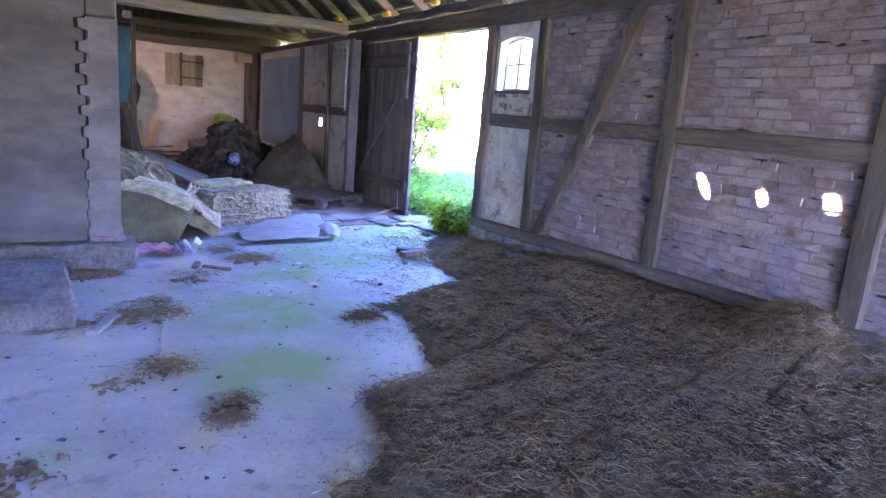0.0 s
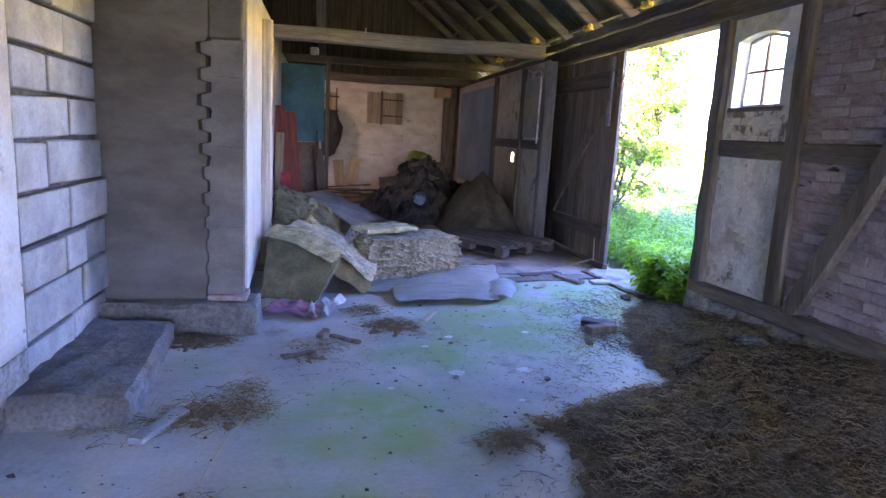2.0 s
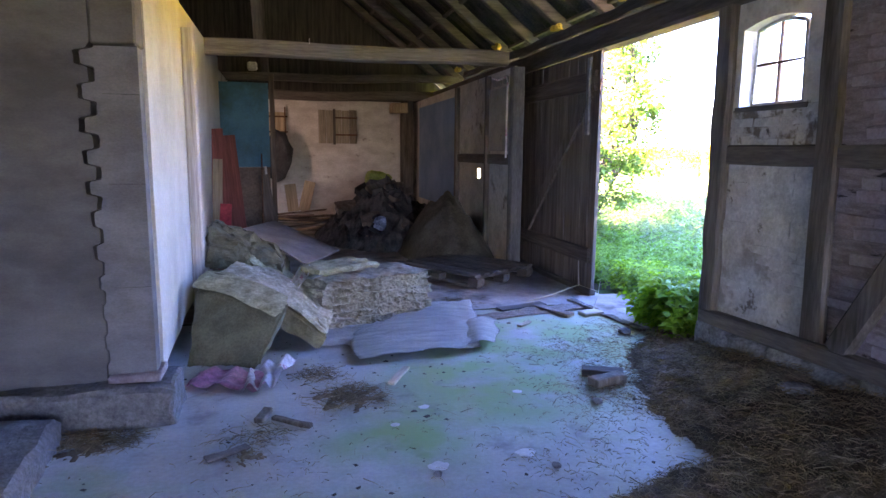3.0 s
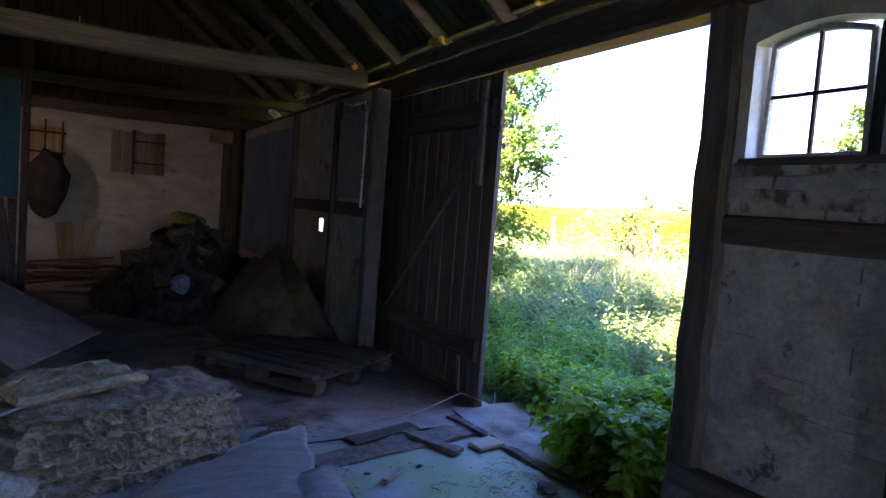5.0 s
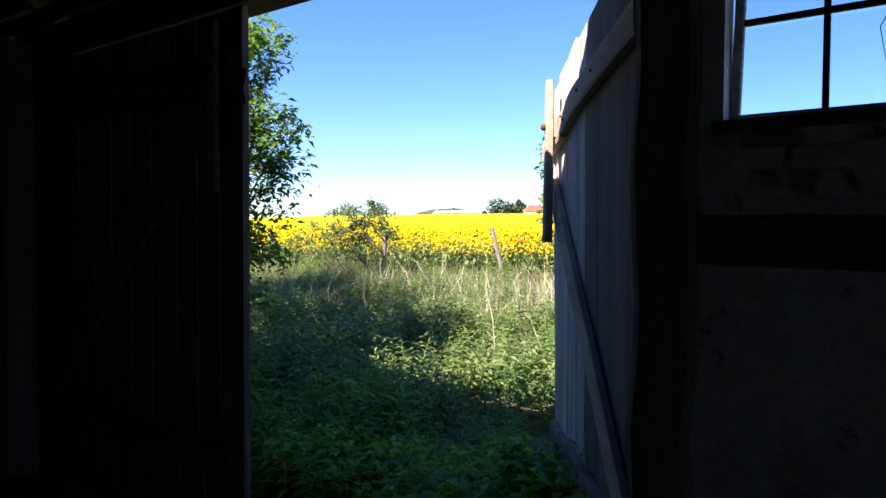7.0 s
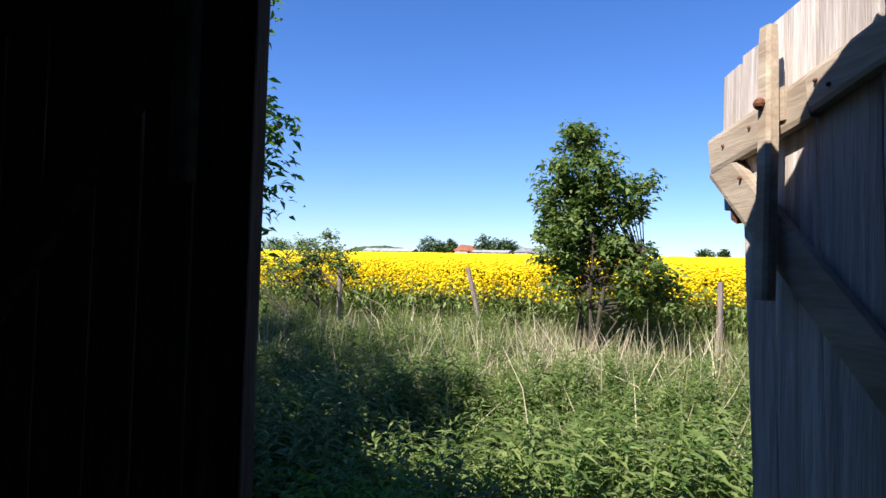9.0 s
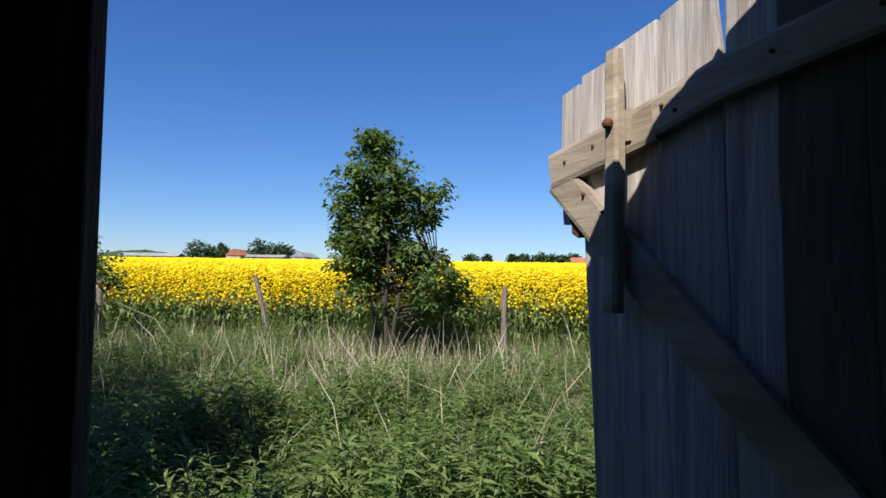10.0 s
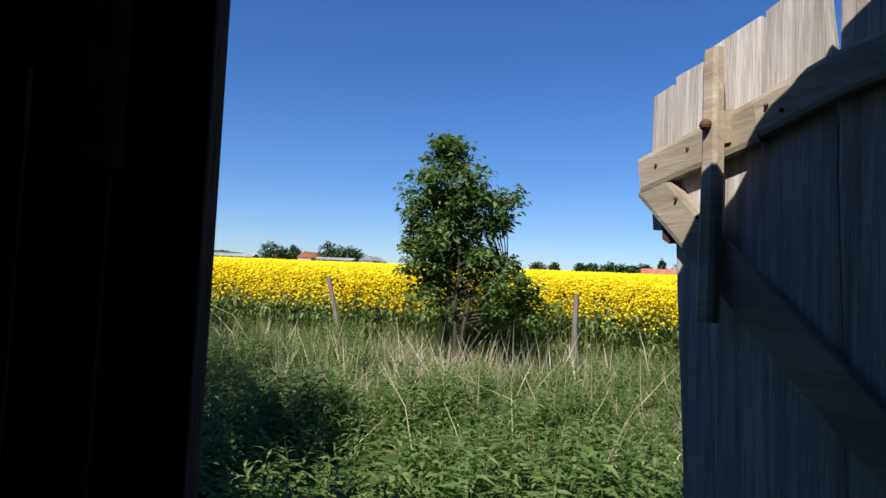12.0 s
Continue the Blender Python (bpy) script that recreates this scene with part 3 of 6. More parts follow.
# plastered field with the window next to the door
WY0, WY1, WZ0, WZ1 = 4.975, 5.525, 1.755, 2.245
arch = [(WY0 + (WY1 - WY0) * i / 10, WZ1 + 0.075 * math.sin(math.pi * (0.12 + 0.76 * i / 10)) - .02) for i in range(11)]
bm = bmesh.new()
bx(bm, WX + .002, 4.99, SILL_TOP - .05, OUT, 5.66, 1.375)
bmesh.ops.subdivide_edges(bm, edges=bm.edges[:], cuts=7, use_grid_fill=True)
for z0, z1 in ((SILL_TOP - .05, .93), (1.03, 1.19), (1.235, 1.275), (1.325, 1.375)):
    bx(bm, WX + .003, 4.975, z0, OUT, 5.0, z1)
bx(bm, WX + .002, 4.72, SILL_TOP - .05, OUT, 4.982, 1.375)
rough(bm, 0, .006, 5, keep=(1, 0, 0))
part("plaster_field", bm, PLASTER_FIELD, wall, "cracked white plaster")
bm = rough(box(WX + .002, 4.72, 1.49, OUT, 5.66, 1.735), 4, .009, 7, keep=(1, 0, 0))
part("plaster_patch", bm, PLASTER_STAINED, wall, "peeling plaster over brick")
bm = bmesh.new()
bx(bm, WX + .004, 4.72, 1.73, OUT, WY0, 2.45)
bx(bm, WX + .004, WY1, 1.73, OUT, 5.66, 2.45)
prism(bm, arch + [(WY1, 2.45), (WY0, 2.45)], "x", WX + .004, OUT)
part("window_surround", bm, PLASTER, wall, "grey-white plaster round the window")


def timber(name, p0, p1, w, h, material, up=(1, 0, 0), amp=.012, seed=0.0, label="", taper=1.0):
    return part(name, sweep(bmesh.new(), [p0, p1], w, h, up, amp, seed, .10, taper), material, wall, label)


mid = WX + .05
for i, (y, w) in enumerate(((1.53, .16), (3.09, .165), (4.735, .16), (-1.0, .17))):
    timber("post", (mid, y, SILL_TOP - .02), (mid, y + (.05 if y > 4 else 0), PLATE + .02), w, .16, OLD_Z, seed=i, label="dark worn oak post")
bm = bmesh.new()
sweep(bm, [(mid - .01, JAMB - .072 + .006 * math.sin(z * 9), z) for z in np.linspace(.30, 2.44, 12)], .17, .17, (1, 0, 0), .014, 5)
part("door_jamb", bm, OLD_Z, wall, "weathered oak door post with a worn edge")
for i, (y0, y1) in enumerate(((-4, 1.47), (1.59, 3.03), (3.15, 4.68), (4.80, 5.60))):
    timber("rail", (mid + .003, y0, 1.435), (mid + .003, y1, 1.435), .13, .15, OLD_Y, seed=i + 9, label="dark horizontal rail")
bm = bmesh.new()
sweep(bm, [(mid - .012, 4.55, .35), (mid - .012, 4.30, .80), (mid - .012, 4.02, 1.35), (mid - .012, 3.78, 1.85), (mid - .012, 3.52, 2.44)], .15, .16, (1, 0, 0), .012, 4)
part("brace", bm, OLD_Z, wall, "curved diagonal brace")
bm = bmesh.new()
sweep(bm, [(mid - .02, -4 + .9 * i, .345 - .06 * max(0.0, (i - 7) / 3.8)) for i in range(10)] + [(mid - .02, 5.72, .275)], .17, .115, (0, 0, 1), .012, 6)
part("sill_beam", bm, OLD_Y, wall, "decayed sill beam")
rng = random.Random(4)
y = -3.9
while y < 5.75:
    n = rng.uniform(.38, .75)
    h = rng.uniform(.27, .31) - (.04 if y > 4 else 0)
    bm = box(-.10, -n / 2, -.10, .12, n / 2, h, bevel=.05)
    rough(bm, 3, .028, 3.2, y)
    o = part("foundation_stone", bm, STONE, wall, "", True)
    o.matrix_basis = pose(WX + .05 + rng.uniform(-.02, .02), min(y + n / 2, 5.55), 0, 0, 0, rng.uniform(-4, 4))
    y += n * .93
# wall plate that runs on as the lintel
bm = bmesh.new()
sweep(bm, [(WX + .045, -4, 2.525), (WX + .045, 9, 2.53), (WX + .03, 15, 2.53)], .20, .20, (0, 0, 1), .0, 1)
part("wall_plate", bm, OLD_Y, wall, "long dark wall plate over the door")
bm = bmesh.new()
pts = [(WX - .035, 5.5 + .35 * i, 2.70 + .012 * math.sin(i * 2.1)) for i in range(20)]
sweep(bm, pts, .03, .10, (0, 0, 1), .01, 3)
part("eave_board", bm, OLD_Y, wall, "thin weathered eave board")

# wall beyond the door, set further in
NX = 4.05
far_wall = thing("wall_east_far", "patchy plaster wall beyond the door, with a small hole to daylight", "wall", kind="structure")
HY, HZ = 10.36, 1.15
bm = bmesh.new()
for a in ((8.98, -.05, HY - .06, 2.45), (HY + .10, -.05, 15.0, 2.45), (HY - .06, -.05, HY + .10, HZ - .07), (HY - .06, HZ + .07, HY + .10, 2.45)):
    bx(bm, NX, a[0], a[1], NX + .012, a[2], a[3])
part("plaster_wall", bm, mat("stained_plaster", (0.42, 0.40, 0.38), (0.66, 0.63, 0.60), 2.6, 0.9, 0.5, 30, c=(0.24, 0.205, 0.185), cscale=2.6, clo=0.58, chi=0.68, grain=0.2), far_wall, "stained grey plaster")
bm = bmesh.new()
sweep(bm, [(4.06, 8.95, -.05), (4.06, 8.95, 2.43)], .12, .15, (1, 0, 0), .006, 2)
part("door_post", bm, mat("grey_painted_post", (0.12, 0.115, 0.12), (0.19, 0.185, 0.19), 4, 0.85, 0.3, 30, stretch=(4, 4, .5)), far_wall, "grey painted door post")
for yy, w in ((11.45, .10), (9.93, .07)):
    part("stud", sweep(bmesh.new(), [(NX - .03, yy, -.02), (NX - .03, yy, 2.43)], w, .07, (1, 0, 0), .006, yy), OLD_Z, far_wall)
part("rail", sweep(bmesh.new(), [(NX - .015, 9.02, 1.36), (NX - .015, 11.4, 1.36)], .05, .13, (0, 0, 1), .006, 3), OLD_Y, far_wall)
part("blue_panel", rough(box(NX - .04, 11.56, .55, NX - .012, 14.25, 2.30), 4, .006, 3, keep=(1, 0, 0)), BLUEGREY, far_wall, "large blue-grey sheet panel")
part("end_post", sweep(bmesh.new(), [(3.86, 14.75, 0), (3.86, 14.75, 2.5)], .30, .24, (1, 0, 0), .01, 2), OLD_Z, far_wall, "dark heavy post")
part("corbel", rough(box(3.52, 14.55, 2.22, 3.85, 14.9, 2.42, bevel=.02), 2, .008, 5), PALE_Z, far_wall, "pale wooden corbel block")

# unseen block behind the leaf's end, added to stop light at the post
part("outer_wall", box(4.382, 9.0, -.05, OUT, 9.618, 2.45), MORTAR, far_wall)
bm = bmesh.new()
for a in ((9.62, -.05, HY - .08, 2.45), (HY + 2.3, -.05, 15.0, 2.45), (HY - .08, -.05, HY + 2.3, HZ - .18), (HY - .08, HZ + .18, HY + 2.3, 2.45)):
    bx(bm, NX + .036, a[0], a[1], OUT, a[2], a[3])
part("return_wall", bm, MORTAR, far_wall)

fuse = thing("fuse_box", "grey enamelled metal cover plate on the plaster wall", "box")
part("cover", rough(box(NX - .055, 9.06, 1.46, NX - .003, 9.80, 2.24, bevel=.01), 3, .003, 4), METAL_BOX, fuse)
cb = bmesh.new()
rod(cb, [(NX - .075, 9.06, 1.38), (NX - .075, 9.055, 1.8), (NX - .07, 9.06, 2.25), (NX - .05, 9.16, 2.34), (NX - .06, 9.45, 2.33), (NX - .05, 9.7, 2.38)], .011, .011, 6)
part("conduit", cb, WHITE_FILM, fuse, "bent pale conduit")
for yy in (9.2, 9.42, 9.6):
    part("cable_clamp", rough(box(NX - .05, yy, 2.27, NX - .004, yy + .09, 2.36, bevel=.01), 1, .008, 9), METAL_BOX, fuse)

# tie beams, rafters, battens
for k, (yb, za, zb, w) in enumerate(((10.05, 2.66, 2.675, .185), (13.0, 2.635, 2.72, .13), (14.35, 2.46, 2.53, .17))):
    b = thing("tie_beam", "hewn grey tie beam across the bay", "beam", group="tie beams", kind="structure")
    bm = bmesh.new()
    pts = [(0.25 + 4.2 * i / 12, yb + .02 * math.sin(i + k), za + (zb - za) * i / 12 + .012 * math.sin(i * .8)) for i in range(13)]
    sweep(bm, pts, w, w, (0, 0, 1), .008, k)
    part("beam", bm, OLD_X if k else mat("grey_hewn_beam", (0.24, 0.21, 0.20), (0.36, 0.33, 0.31), 3, 0.9, 0.5, 16, stretch=(0.25, 6, 6)), b)
    if k < 2:
        part("strut", sweep(bmesh.new(), [(1.13, yb, za + .07), (1.02, yb, 4.9)], .13, .11, (0, 1, 0), .006, k), OLD_Z, b)
    if k == 0:
        part("insulator", rough(box(.98, yb - .13, 2.40, 1.10, yb - .05, 2.50, bevel=.02), 1, .01, 9), METAL_BOX, b, "small pale lamp holder")
        part("wire", rod(bmesh.new(), [(1.72, yb - .10, 2.60), (1.722, yb - .102, 2.80)], .005, .005, 5), WHITE_FILM, b, "pale wire loop")
rafter_ys = [-3.6 + 0.94 * i for i in range(21)]
raf = thing("rafters", "row of dark rafters under the roof", "rafters", kind="structure")
for i, yy in enumerate(rafter_ys):
    for s in (1, -1):
        bm = bmesh.new()
        sweep(bm, [(s * 4.62, yy, roof_z(4.62) - .115), (s * .05, yy + .04 * math.sin(i), roof_z(.05) - .12)], .10, .12, (0, 0, 1), .006, i)
        part("rafter", bm, OLD_X, raf)
for i in range(7):
    x = 4.5 - i * .72
    part("batten", sweep(bmesh.new(), [(x, -4.1, roof_z(x) - .042), (x, 15.1, roof_z(x) - .042)], .06, .035, (0, 0, 1), .0, i), OLD_Y, raf)
part("ridge_board", sweep(bmesh.new(), [(0, -4.1, roof_z(0) - .2), (0, 15.1, roof_z(0) - .2)], .04, .2, (0, 0, 1), 0, 3), OLD_Y, raf)

# closed leaf of the barn door
door1 = thing("door_1", "closed plank door leaf of dark brown boards with ledges and a brace", "door", kind="structure")
rng = random.Random(8)
y = LEAF
k = 0
while y < 9.6:
    w = rng.uniform(.16, .21)
    zb = .035 + rng.uniform(0, .03)
    bm = bmesh.new()
    zs = np.linspace(zb, 2.42, 8)
    sweep(bm, [(4.358, y + w / 2, z) for z in zs], w - .007, .028, (1, 0, 0), .003, k, .06)
    part("board", bm, DOOR_Z, door1)
    y += w
    k += 1
for z in (.42, 2.14):
    part("ledge", sweep(bmesh.new(), [(4.323, LEAF + .05, z), (4.323, 9.58, z)], .04, .15 if z < 1 else .19, (0, 0, 1), .004, z), mat("door_ledge", (0.10, 0.075, 0.06), (0.17, 0.135, 0.11), 3, .9, .5, 14, stretch=(6, .25, 6)), door1)
part("brace", sweep(bmesh.new(), [(4.324, 9.2, .50), (4.324, 7.62, 2.03)], .13, .036, (1, 0, 0), .004, 5), DOOR_Z, door1)
part("edge_strip", sweep(bmesh.new(), [(4.352, LEAF + .002, .04), (4.352, LEAF + .002, 2.40)], .010, .036, (1, 0, 0), .001, 7), OLD_Z, door1, "worn edge strip")
part("latch_bar", sweep(bmesh.new(), [(4.29, 7.585, 1.62), (4.29, 7.585, 2.36)], .055, .03, (1, 0, 0), .002, 3), mat("grey_bar", (.20, .19, .20), (.30, .29, .30), 4, .7, .3, 20), door1, "grey vertical locking bar")
# added board that keeps daylight from leaking in below the leaf
part("sill_board", rough(box(4.32, LEAF + .02, -.01, 4.40, 9.6, .075, bevel=.01), 3, .006, 6), OLD_Y, door1, "dark board added to close the gap under the leaf")
part("hook", rod(bmesh.new(), [(4.35, LEAF - .004, 2.0), (4.33, LEAF - .012, 2.06), (4.35, LEAF - .008, 2.15)], .007, .007, 5), IRON, door1)
part("splinter", sweep(bmesh.new(), [(4.33, 7.70, .04), (4.32, 7.71, .34)], .022, .012, (1, 0, 0), .003, 3, .1, .4), SILVER_Z, door1, "pale torn splinter")

# open leaf, swung outwards
HINGE = Vector((4.50, 5.75))
LANG = 34.7
door2 = thing("door_2", "open plank door leaf of bleached boards with a ragged top, swung outwards", "door", pose(HINGE.x, HINGE.y, 0, 0, 0, LANG), kind="structure")
# in the leaf's own frame: x runs from the hinge to the free edge, y is towards the opening
boards = [(-.07, .27, 2.42), (.205, .20, 2.41), (.41, .19, 2.39), (.61, .20, 2.36), (.815, .155, 2.335), (.975, .225, 2.325), (1.205, .21, 2.28), (1.42, .145, 2.225), (1.567, .11, 2.185)]
for i, (u, w, top) in enumerate(boards):
    bm = bmesh.new()
    low = .10 + .03 * math.sin(i * 2.3)
    if i >= 7:
        low = 1.70 if i == 8 else .12
    zs = np.linspace(low, top, 9)
    sweep(bm, [(u + w / 2 + .004 * math.sin(z * 3 + i), 0, z) for z in zs], w - (.010 if i > 5 else .002 if i > 3 else -.006), .026, (0, 1, 0), .003, i + 20, .05)
    for v in bm.verts:
        if v.co.z > top - .02:
            v.co.z += (v.co.x - u - w / 2) * (-.14 if i != 5 else -.16) + .008 * noise.noise(v.co * 30)
    for v in bm.verts:
        v.co.x += (v.co.z - 1.85) * .085 * min(1, max(0, v.co.x / 1.6)) * (v.co.z < 1.85)
    if i == 5:
        for v in bm.verts:
            if v.co.x < u + w * .5:
                v.co.x += max(0, v.co.z - 2.0) * .12
    # first four boards never catch sun: shade is in their darker colour
    part("board", bm, SILVER_Z if i > 3 else BROWN_SHADED_Z, door2)
part("rail", sweep(bmesh.new(), [(.02, .034, 2.115), (.5, .034, 2.085), (.95, .034, 2.04), (1.26, .034, 1.968)], .04, .115, (0, 0, 1), .003, 1), SILVER_X, door2)
part("rail_end", sweep(bmesh.new(), [(1.185, .037, 1.977), (1.69, .037, 1.893)], .036, .125, (0, 0, 1), .003, 2), SILVER_X, door2, "sun-bleached rail end")
# lower rail takes the dark wood too, for the same shade
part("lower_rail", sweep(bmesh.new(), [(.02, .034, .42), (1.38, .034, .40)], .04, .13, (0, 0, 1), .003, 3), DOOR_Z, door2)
part("brace", sweep(bmesh.new(), [(.06, .033, .50), (1.30, .033, 1.56)], .13, .034, (0, 1, 0), .003, 4), SILVER_X, door2)
part("brace_end", sweep(bmesh.new(), [(1.30, .033, 1.56), (1.66, .033, 1.87)], .13, .034, (0, 1, 0), .003, 4), SILVER_X, door2, "sun-bleached end of the brace")
bar = part("turn_bar", sweep(bmesh.new(), [(1.315, .085, 1.40), (1.316, .082, 1.9), (1.320, .08, 2.17), (1.320, .08, 2.2), (1.320, .08, 2.222)], .066, .045, (0, 1, 0), .002, 5, .2, .8), SILVER_X, door2, "long wooden turn bar")
bt = bmesh.new()
bmesh.ops.create_uvsphere(bt, u_segments=10, v_segments=6, radius=.019)
bmesh.ops.translate(bt, verts=bt.verts, vec=(1.318, .108, 1.985))
part("bolt", bt, IRON, bar, "rusty iron bolt")
part("spacer", box(1.27, .05, 1.93, 1.36, .062, 2.03), SILVER_X, door2)
for u, z in ((1.45, 1.945), (1.60, 1.915), (1.15, 2.01), (1.10, 1.985), (.55, 2.08), (.80, 2.06), (1.5, 1.79), (1.40, 1.72)):
    nb = bmesh.new()
    bmesh.ops.create_uvsphere(nb, u_segments=8, v_segments=4, radius=.007)
    bmesh.ops.translate(nb, verts=nb.verts, vec=(u, .056, z))
    part("nail", nb, IRON, door2)
part("torn_bracket", rough(prism(bmesh.new(), [(1.52, 1.72), (1.60, 1.76), (1.585, 1.66), (1.555, 1.645)], "y", -.012, .03), 1, .006, 20), IRON, door2, "torn rusty strap")

# window in the long wall
win = thing("window_1", "small four-pane iron window with an arched top", "window", kind="structure")
GX = WX + .105
GY0, GM = 5.085, 5.30
arch_in = [(GY0 + (WY1 - .02 - GY0) * i / 10, WZ1 + 0.065 * math.sin(math.pi * (0.12 + 0.76 * i / 10)) - .02) for i in range(11)]
fr = bmesh.new()
rim = [(GY0 - .008, WZ0 + .012)] + [(a - (.006 if a > 5.3 else -.006), b) for a, b in arch_in] + [(WY1 - .012, WZ0 + .012)]
for p, q in zip(rim, rim[1:] + rim[:1]):
    sweep(fr, [(GX, *p), (GX, *q)], .025, .03, (1, 0, 0))
part("frame", fr, mat("pale_frame_paint", (0.42, 0.40, 0.36), (0.58, 0.55, 0.50), 6, 0.7, 0.3, 40), win, "flaking pale frame")
part("frame_plank", box(GX - .012, WY0 - .005, WZ0, GX + .012, GY0 - .018, 2.27), OLD_Z, win, "wide frame plank")
part("mullion", sweep(bmesh.new(), [(GX, GM, WZ0 + .01), (GX, GM, 2.285)], .016, .02, (1, 0, 0)), IRON, win)
part("glazing_bar", sweep(bmesh.new(), [(GX, GY0 - .01, 2.028), (GX, WY1 - .01, 2.028)], .02, .016, (0, 0, 1)), IRON, win)
for a, b, c, d in ((GY0, GM - .005, WZ0 + .02, 2.01), (GM + .005, WY1 - .02, WZ0 + .02, 2.01)):
    p = part("pane", box(GX - .002, a, c, GX + .002, b, d), GLASS, win)
    p.visible_shadow = False
for cut in (0, 1):
    half = [q for q in arch_in if (q[0] <= GM - .005) == (cut == 0)]
    ends = [(GM - .005, 2.28), (GM - .005, 2.02), (GY0, 2.02)] if cut == 0 else [(WY1 - .02, 2.02), (GM + .005, 2.02), (GM + .005, 2.28)]
    p = part("pane", prism(bmesh.new(), half + ends, "x", GX - .002, GX + .002), GLASS, win)
    p.visible_shadow = False
part("sill", rough(box(WX - .01, WY0 - .04, WZ0 - .035, OUT, WY1 + .03, WZ0 - .002, bevel=.006), 3, .004, 6), OLD_Y, win, "dark wooden sill")
cob = bmesh.new()
rg = random.Random(3)
for i in range(3):
    y0, z0 = GY0 + .02 + rg.random() * .06, 1.80 + rg.random() * .45
    rod(cob, [(GX - .012, y0, z0), (GX - .02, y0 + rg.uniform(-.01, .03), z0 - .05), (GX - .012, y0 + rg.uniform(-.02, .04), z0 - .1 - rg.random() * .06)], .0022, .001, 4)
part("cobweb", cob, BLACK, win, "dusty cobweb threads")


# ---- things inside ----
# end wall: a boarded shutter, a barred window, boards below
sh = thing("shutter", "grey plank window shutter with iron straps on the end wall", "shutter")
for i in range(5):
    part("plank", sweep(bmesh.new(), [(2.16 + i * .155, 14.965, 1.60), (2.16 + i * .155, 14.965, 2.27 - .01 * (i % 2))], .148, .03, (0, 1, 0), .003, i), mat("shutter_plank", (.26, .22, .17), (.40, .34, .27), 3, .9, .4, 14, stretch=(6, 6, .25), vary=.2) if i == 0 else bpy.data.materials["shutter_plank"], sh)
for z in (1.76, 2.10):
    part("strap", box(2.42, 14.93, z, 2.86, 14.946, z + .028), IRON, sh)
part("frame_post", sweep(bmesh.new(), [(2.40, 14.94, 1.58), (2.40, 14.94, 2.29)], .05, .03, (0, 1, 0), .003, 2), OLD_Z, sh)
bw = thing("barred_window", "small window with warm daylight behind dark iron bars", "window")
part("board", box(1.02, 14.955, 1.66, 1.45, 14.985, 2.20), PALE_Z, bw, "sunlit pale board")
for x in (1.20, 1.42):
    part("bar", box(x, 14.93, 1.58, x + .025, 14.953, 2.30), IRON, bw)
for z in (1.80, 2.10):
    part("crossbar", box(1.0, 14.925, z, 1.48, 14.95, z + .03), IRON, bw)
co = thing("hanging_coat", "dark ragged cloth hanging from a peg", "cloth")
bm = bmesh.new()
bmesh.ops.create_icosphere(bm, subdivisions=3, radius=.5)
for v in bm.verts:
    v.co = Vector((v.co.x * .55, v.co.y * .2, v.co.z * .95)) * (1 + .25 * noise.noise(v.co * 4))
    v.co += Vector((1.28, 14.55, 1.35))
part("cloth", bm, BLACK, co, "", True)
part("peg", rod(bmesh.new(), [(1.28, 14.55, 1.68), (1.28, 14.98, 1.72)], .015, .015), IRON, co)
for i, (x, l, tilt, m_) in enumerate(((1.75, .62, 14, PALE_Z), (1.55, .55, -6, PALE_Z))):
    o = thing("leaning_board", "short pale board leaning against the end wall", "board", pose(x, 14.82, .24, -10, tilt, 0), "short boards")
    part("plank", rough(box(-.11, -.012, 0, .11, .012, l, bevel=.004), 1, .003, 4), m_, o)
# low debris along the end wall
for i in range(16):
    rg = random.Random(i)
    o = thing("scrap_board", "loose dusty board lying in the rubble", "board", pose(rg.uniform(1.1, 3.4), rg.uniform(12.6, 14.6), .10 + .03 * rg.random() + .018 * i % .15, rg.uniform(-8, 8), rg.uniform(-8, 8), rg.uniform(-50, 50)), "scrap boards")
    part("plank", rough(box(-.6, -.06, -.012, .6, .06, .012, bevel=.004), 1, .004, 4, i), (PALE_Z, OLD_X, DOOR_Z)[i % 3], o)

# partition of blue board and the boards leaning on it
pt = thing("partition", "blue painted board partition with bare board below", "partition")
part("upper_board", rough(box(.47, 11.60, 1.20, 1.185, 11.625, 2.42), 3, .004, 3), BLUE, pt, "faded blue painted board")
part("lower_board", rough(box(.47, 11.61, 0, 1.18, 11.635, 1.195), 3, .004, 3), mat("bare_brown_board", (0.13, 0.085, 0.06), (0.22, 0.15, 0.11), 3, .85, .3, 30), pt, "bare reddish-brown board")
part("stud", sweep(bmesh.new(), [(1.235, 11.64, 0), (1.235, 11.64, 2.55)], .07, .08, (0, 1, 0), .004, 2), DOOR_Z, pt)
for i, (x, y, l, w, lean, mt, nm) in enumerate(((.66, 9.85, 1.80, .20, -3, RED_Z, "red-brown"), (.86, 9.90, 1.72, .19, -5, RED_Z, "red-brown"), (.585, 9.5, 1.38, .11, 2, PALE_Z, "pale"), (.665, 9.35, .85, .13, 4, mat("bright_red_board", (.40, .03, .04), (.52, .06, .06), 3, .7, .2, 20), "bright red"))):
    o = thing("leaning_board", f"{nm} board leaning against the partition", "board", pose(x, y, 0, -18 if i < 2 else -14, lean, 4), "boards on the partition")
    part("plank", rough(box(-w / 2, -.012, 0, w / 2, .012, l, bevel=.004), 2, .004, 3, i), mt, o)
o = thing("iron_rod", "thin dark iron rod leaning on the partition", "rod", pose(1.07, 10.35, 0, -10, 1, 0))
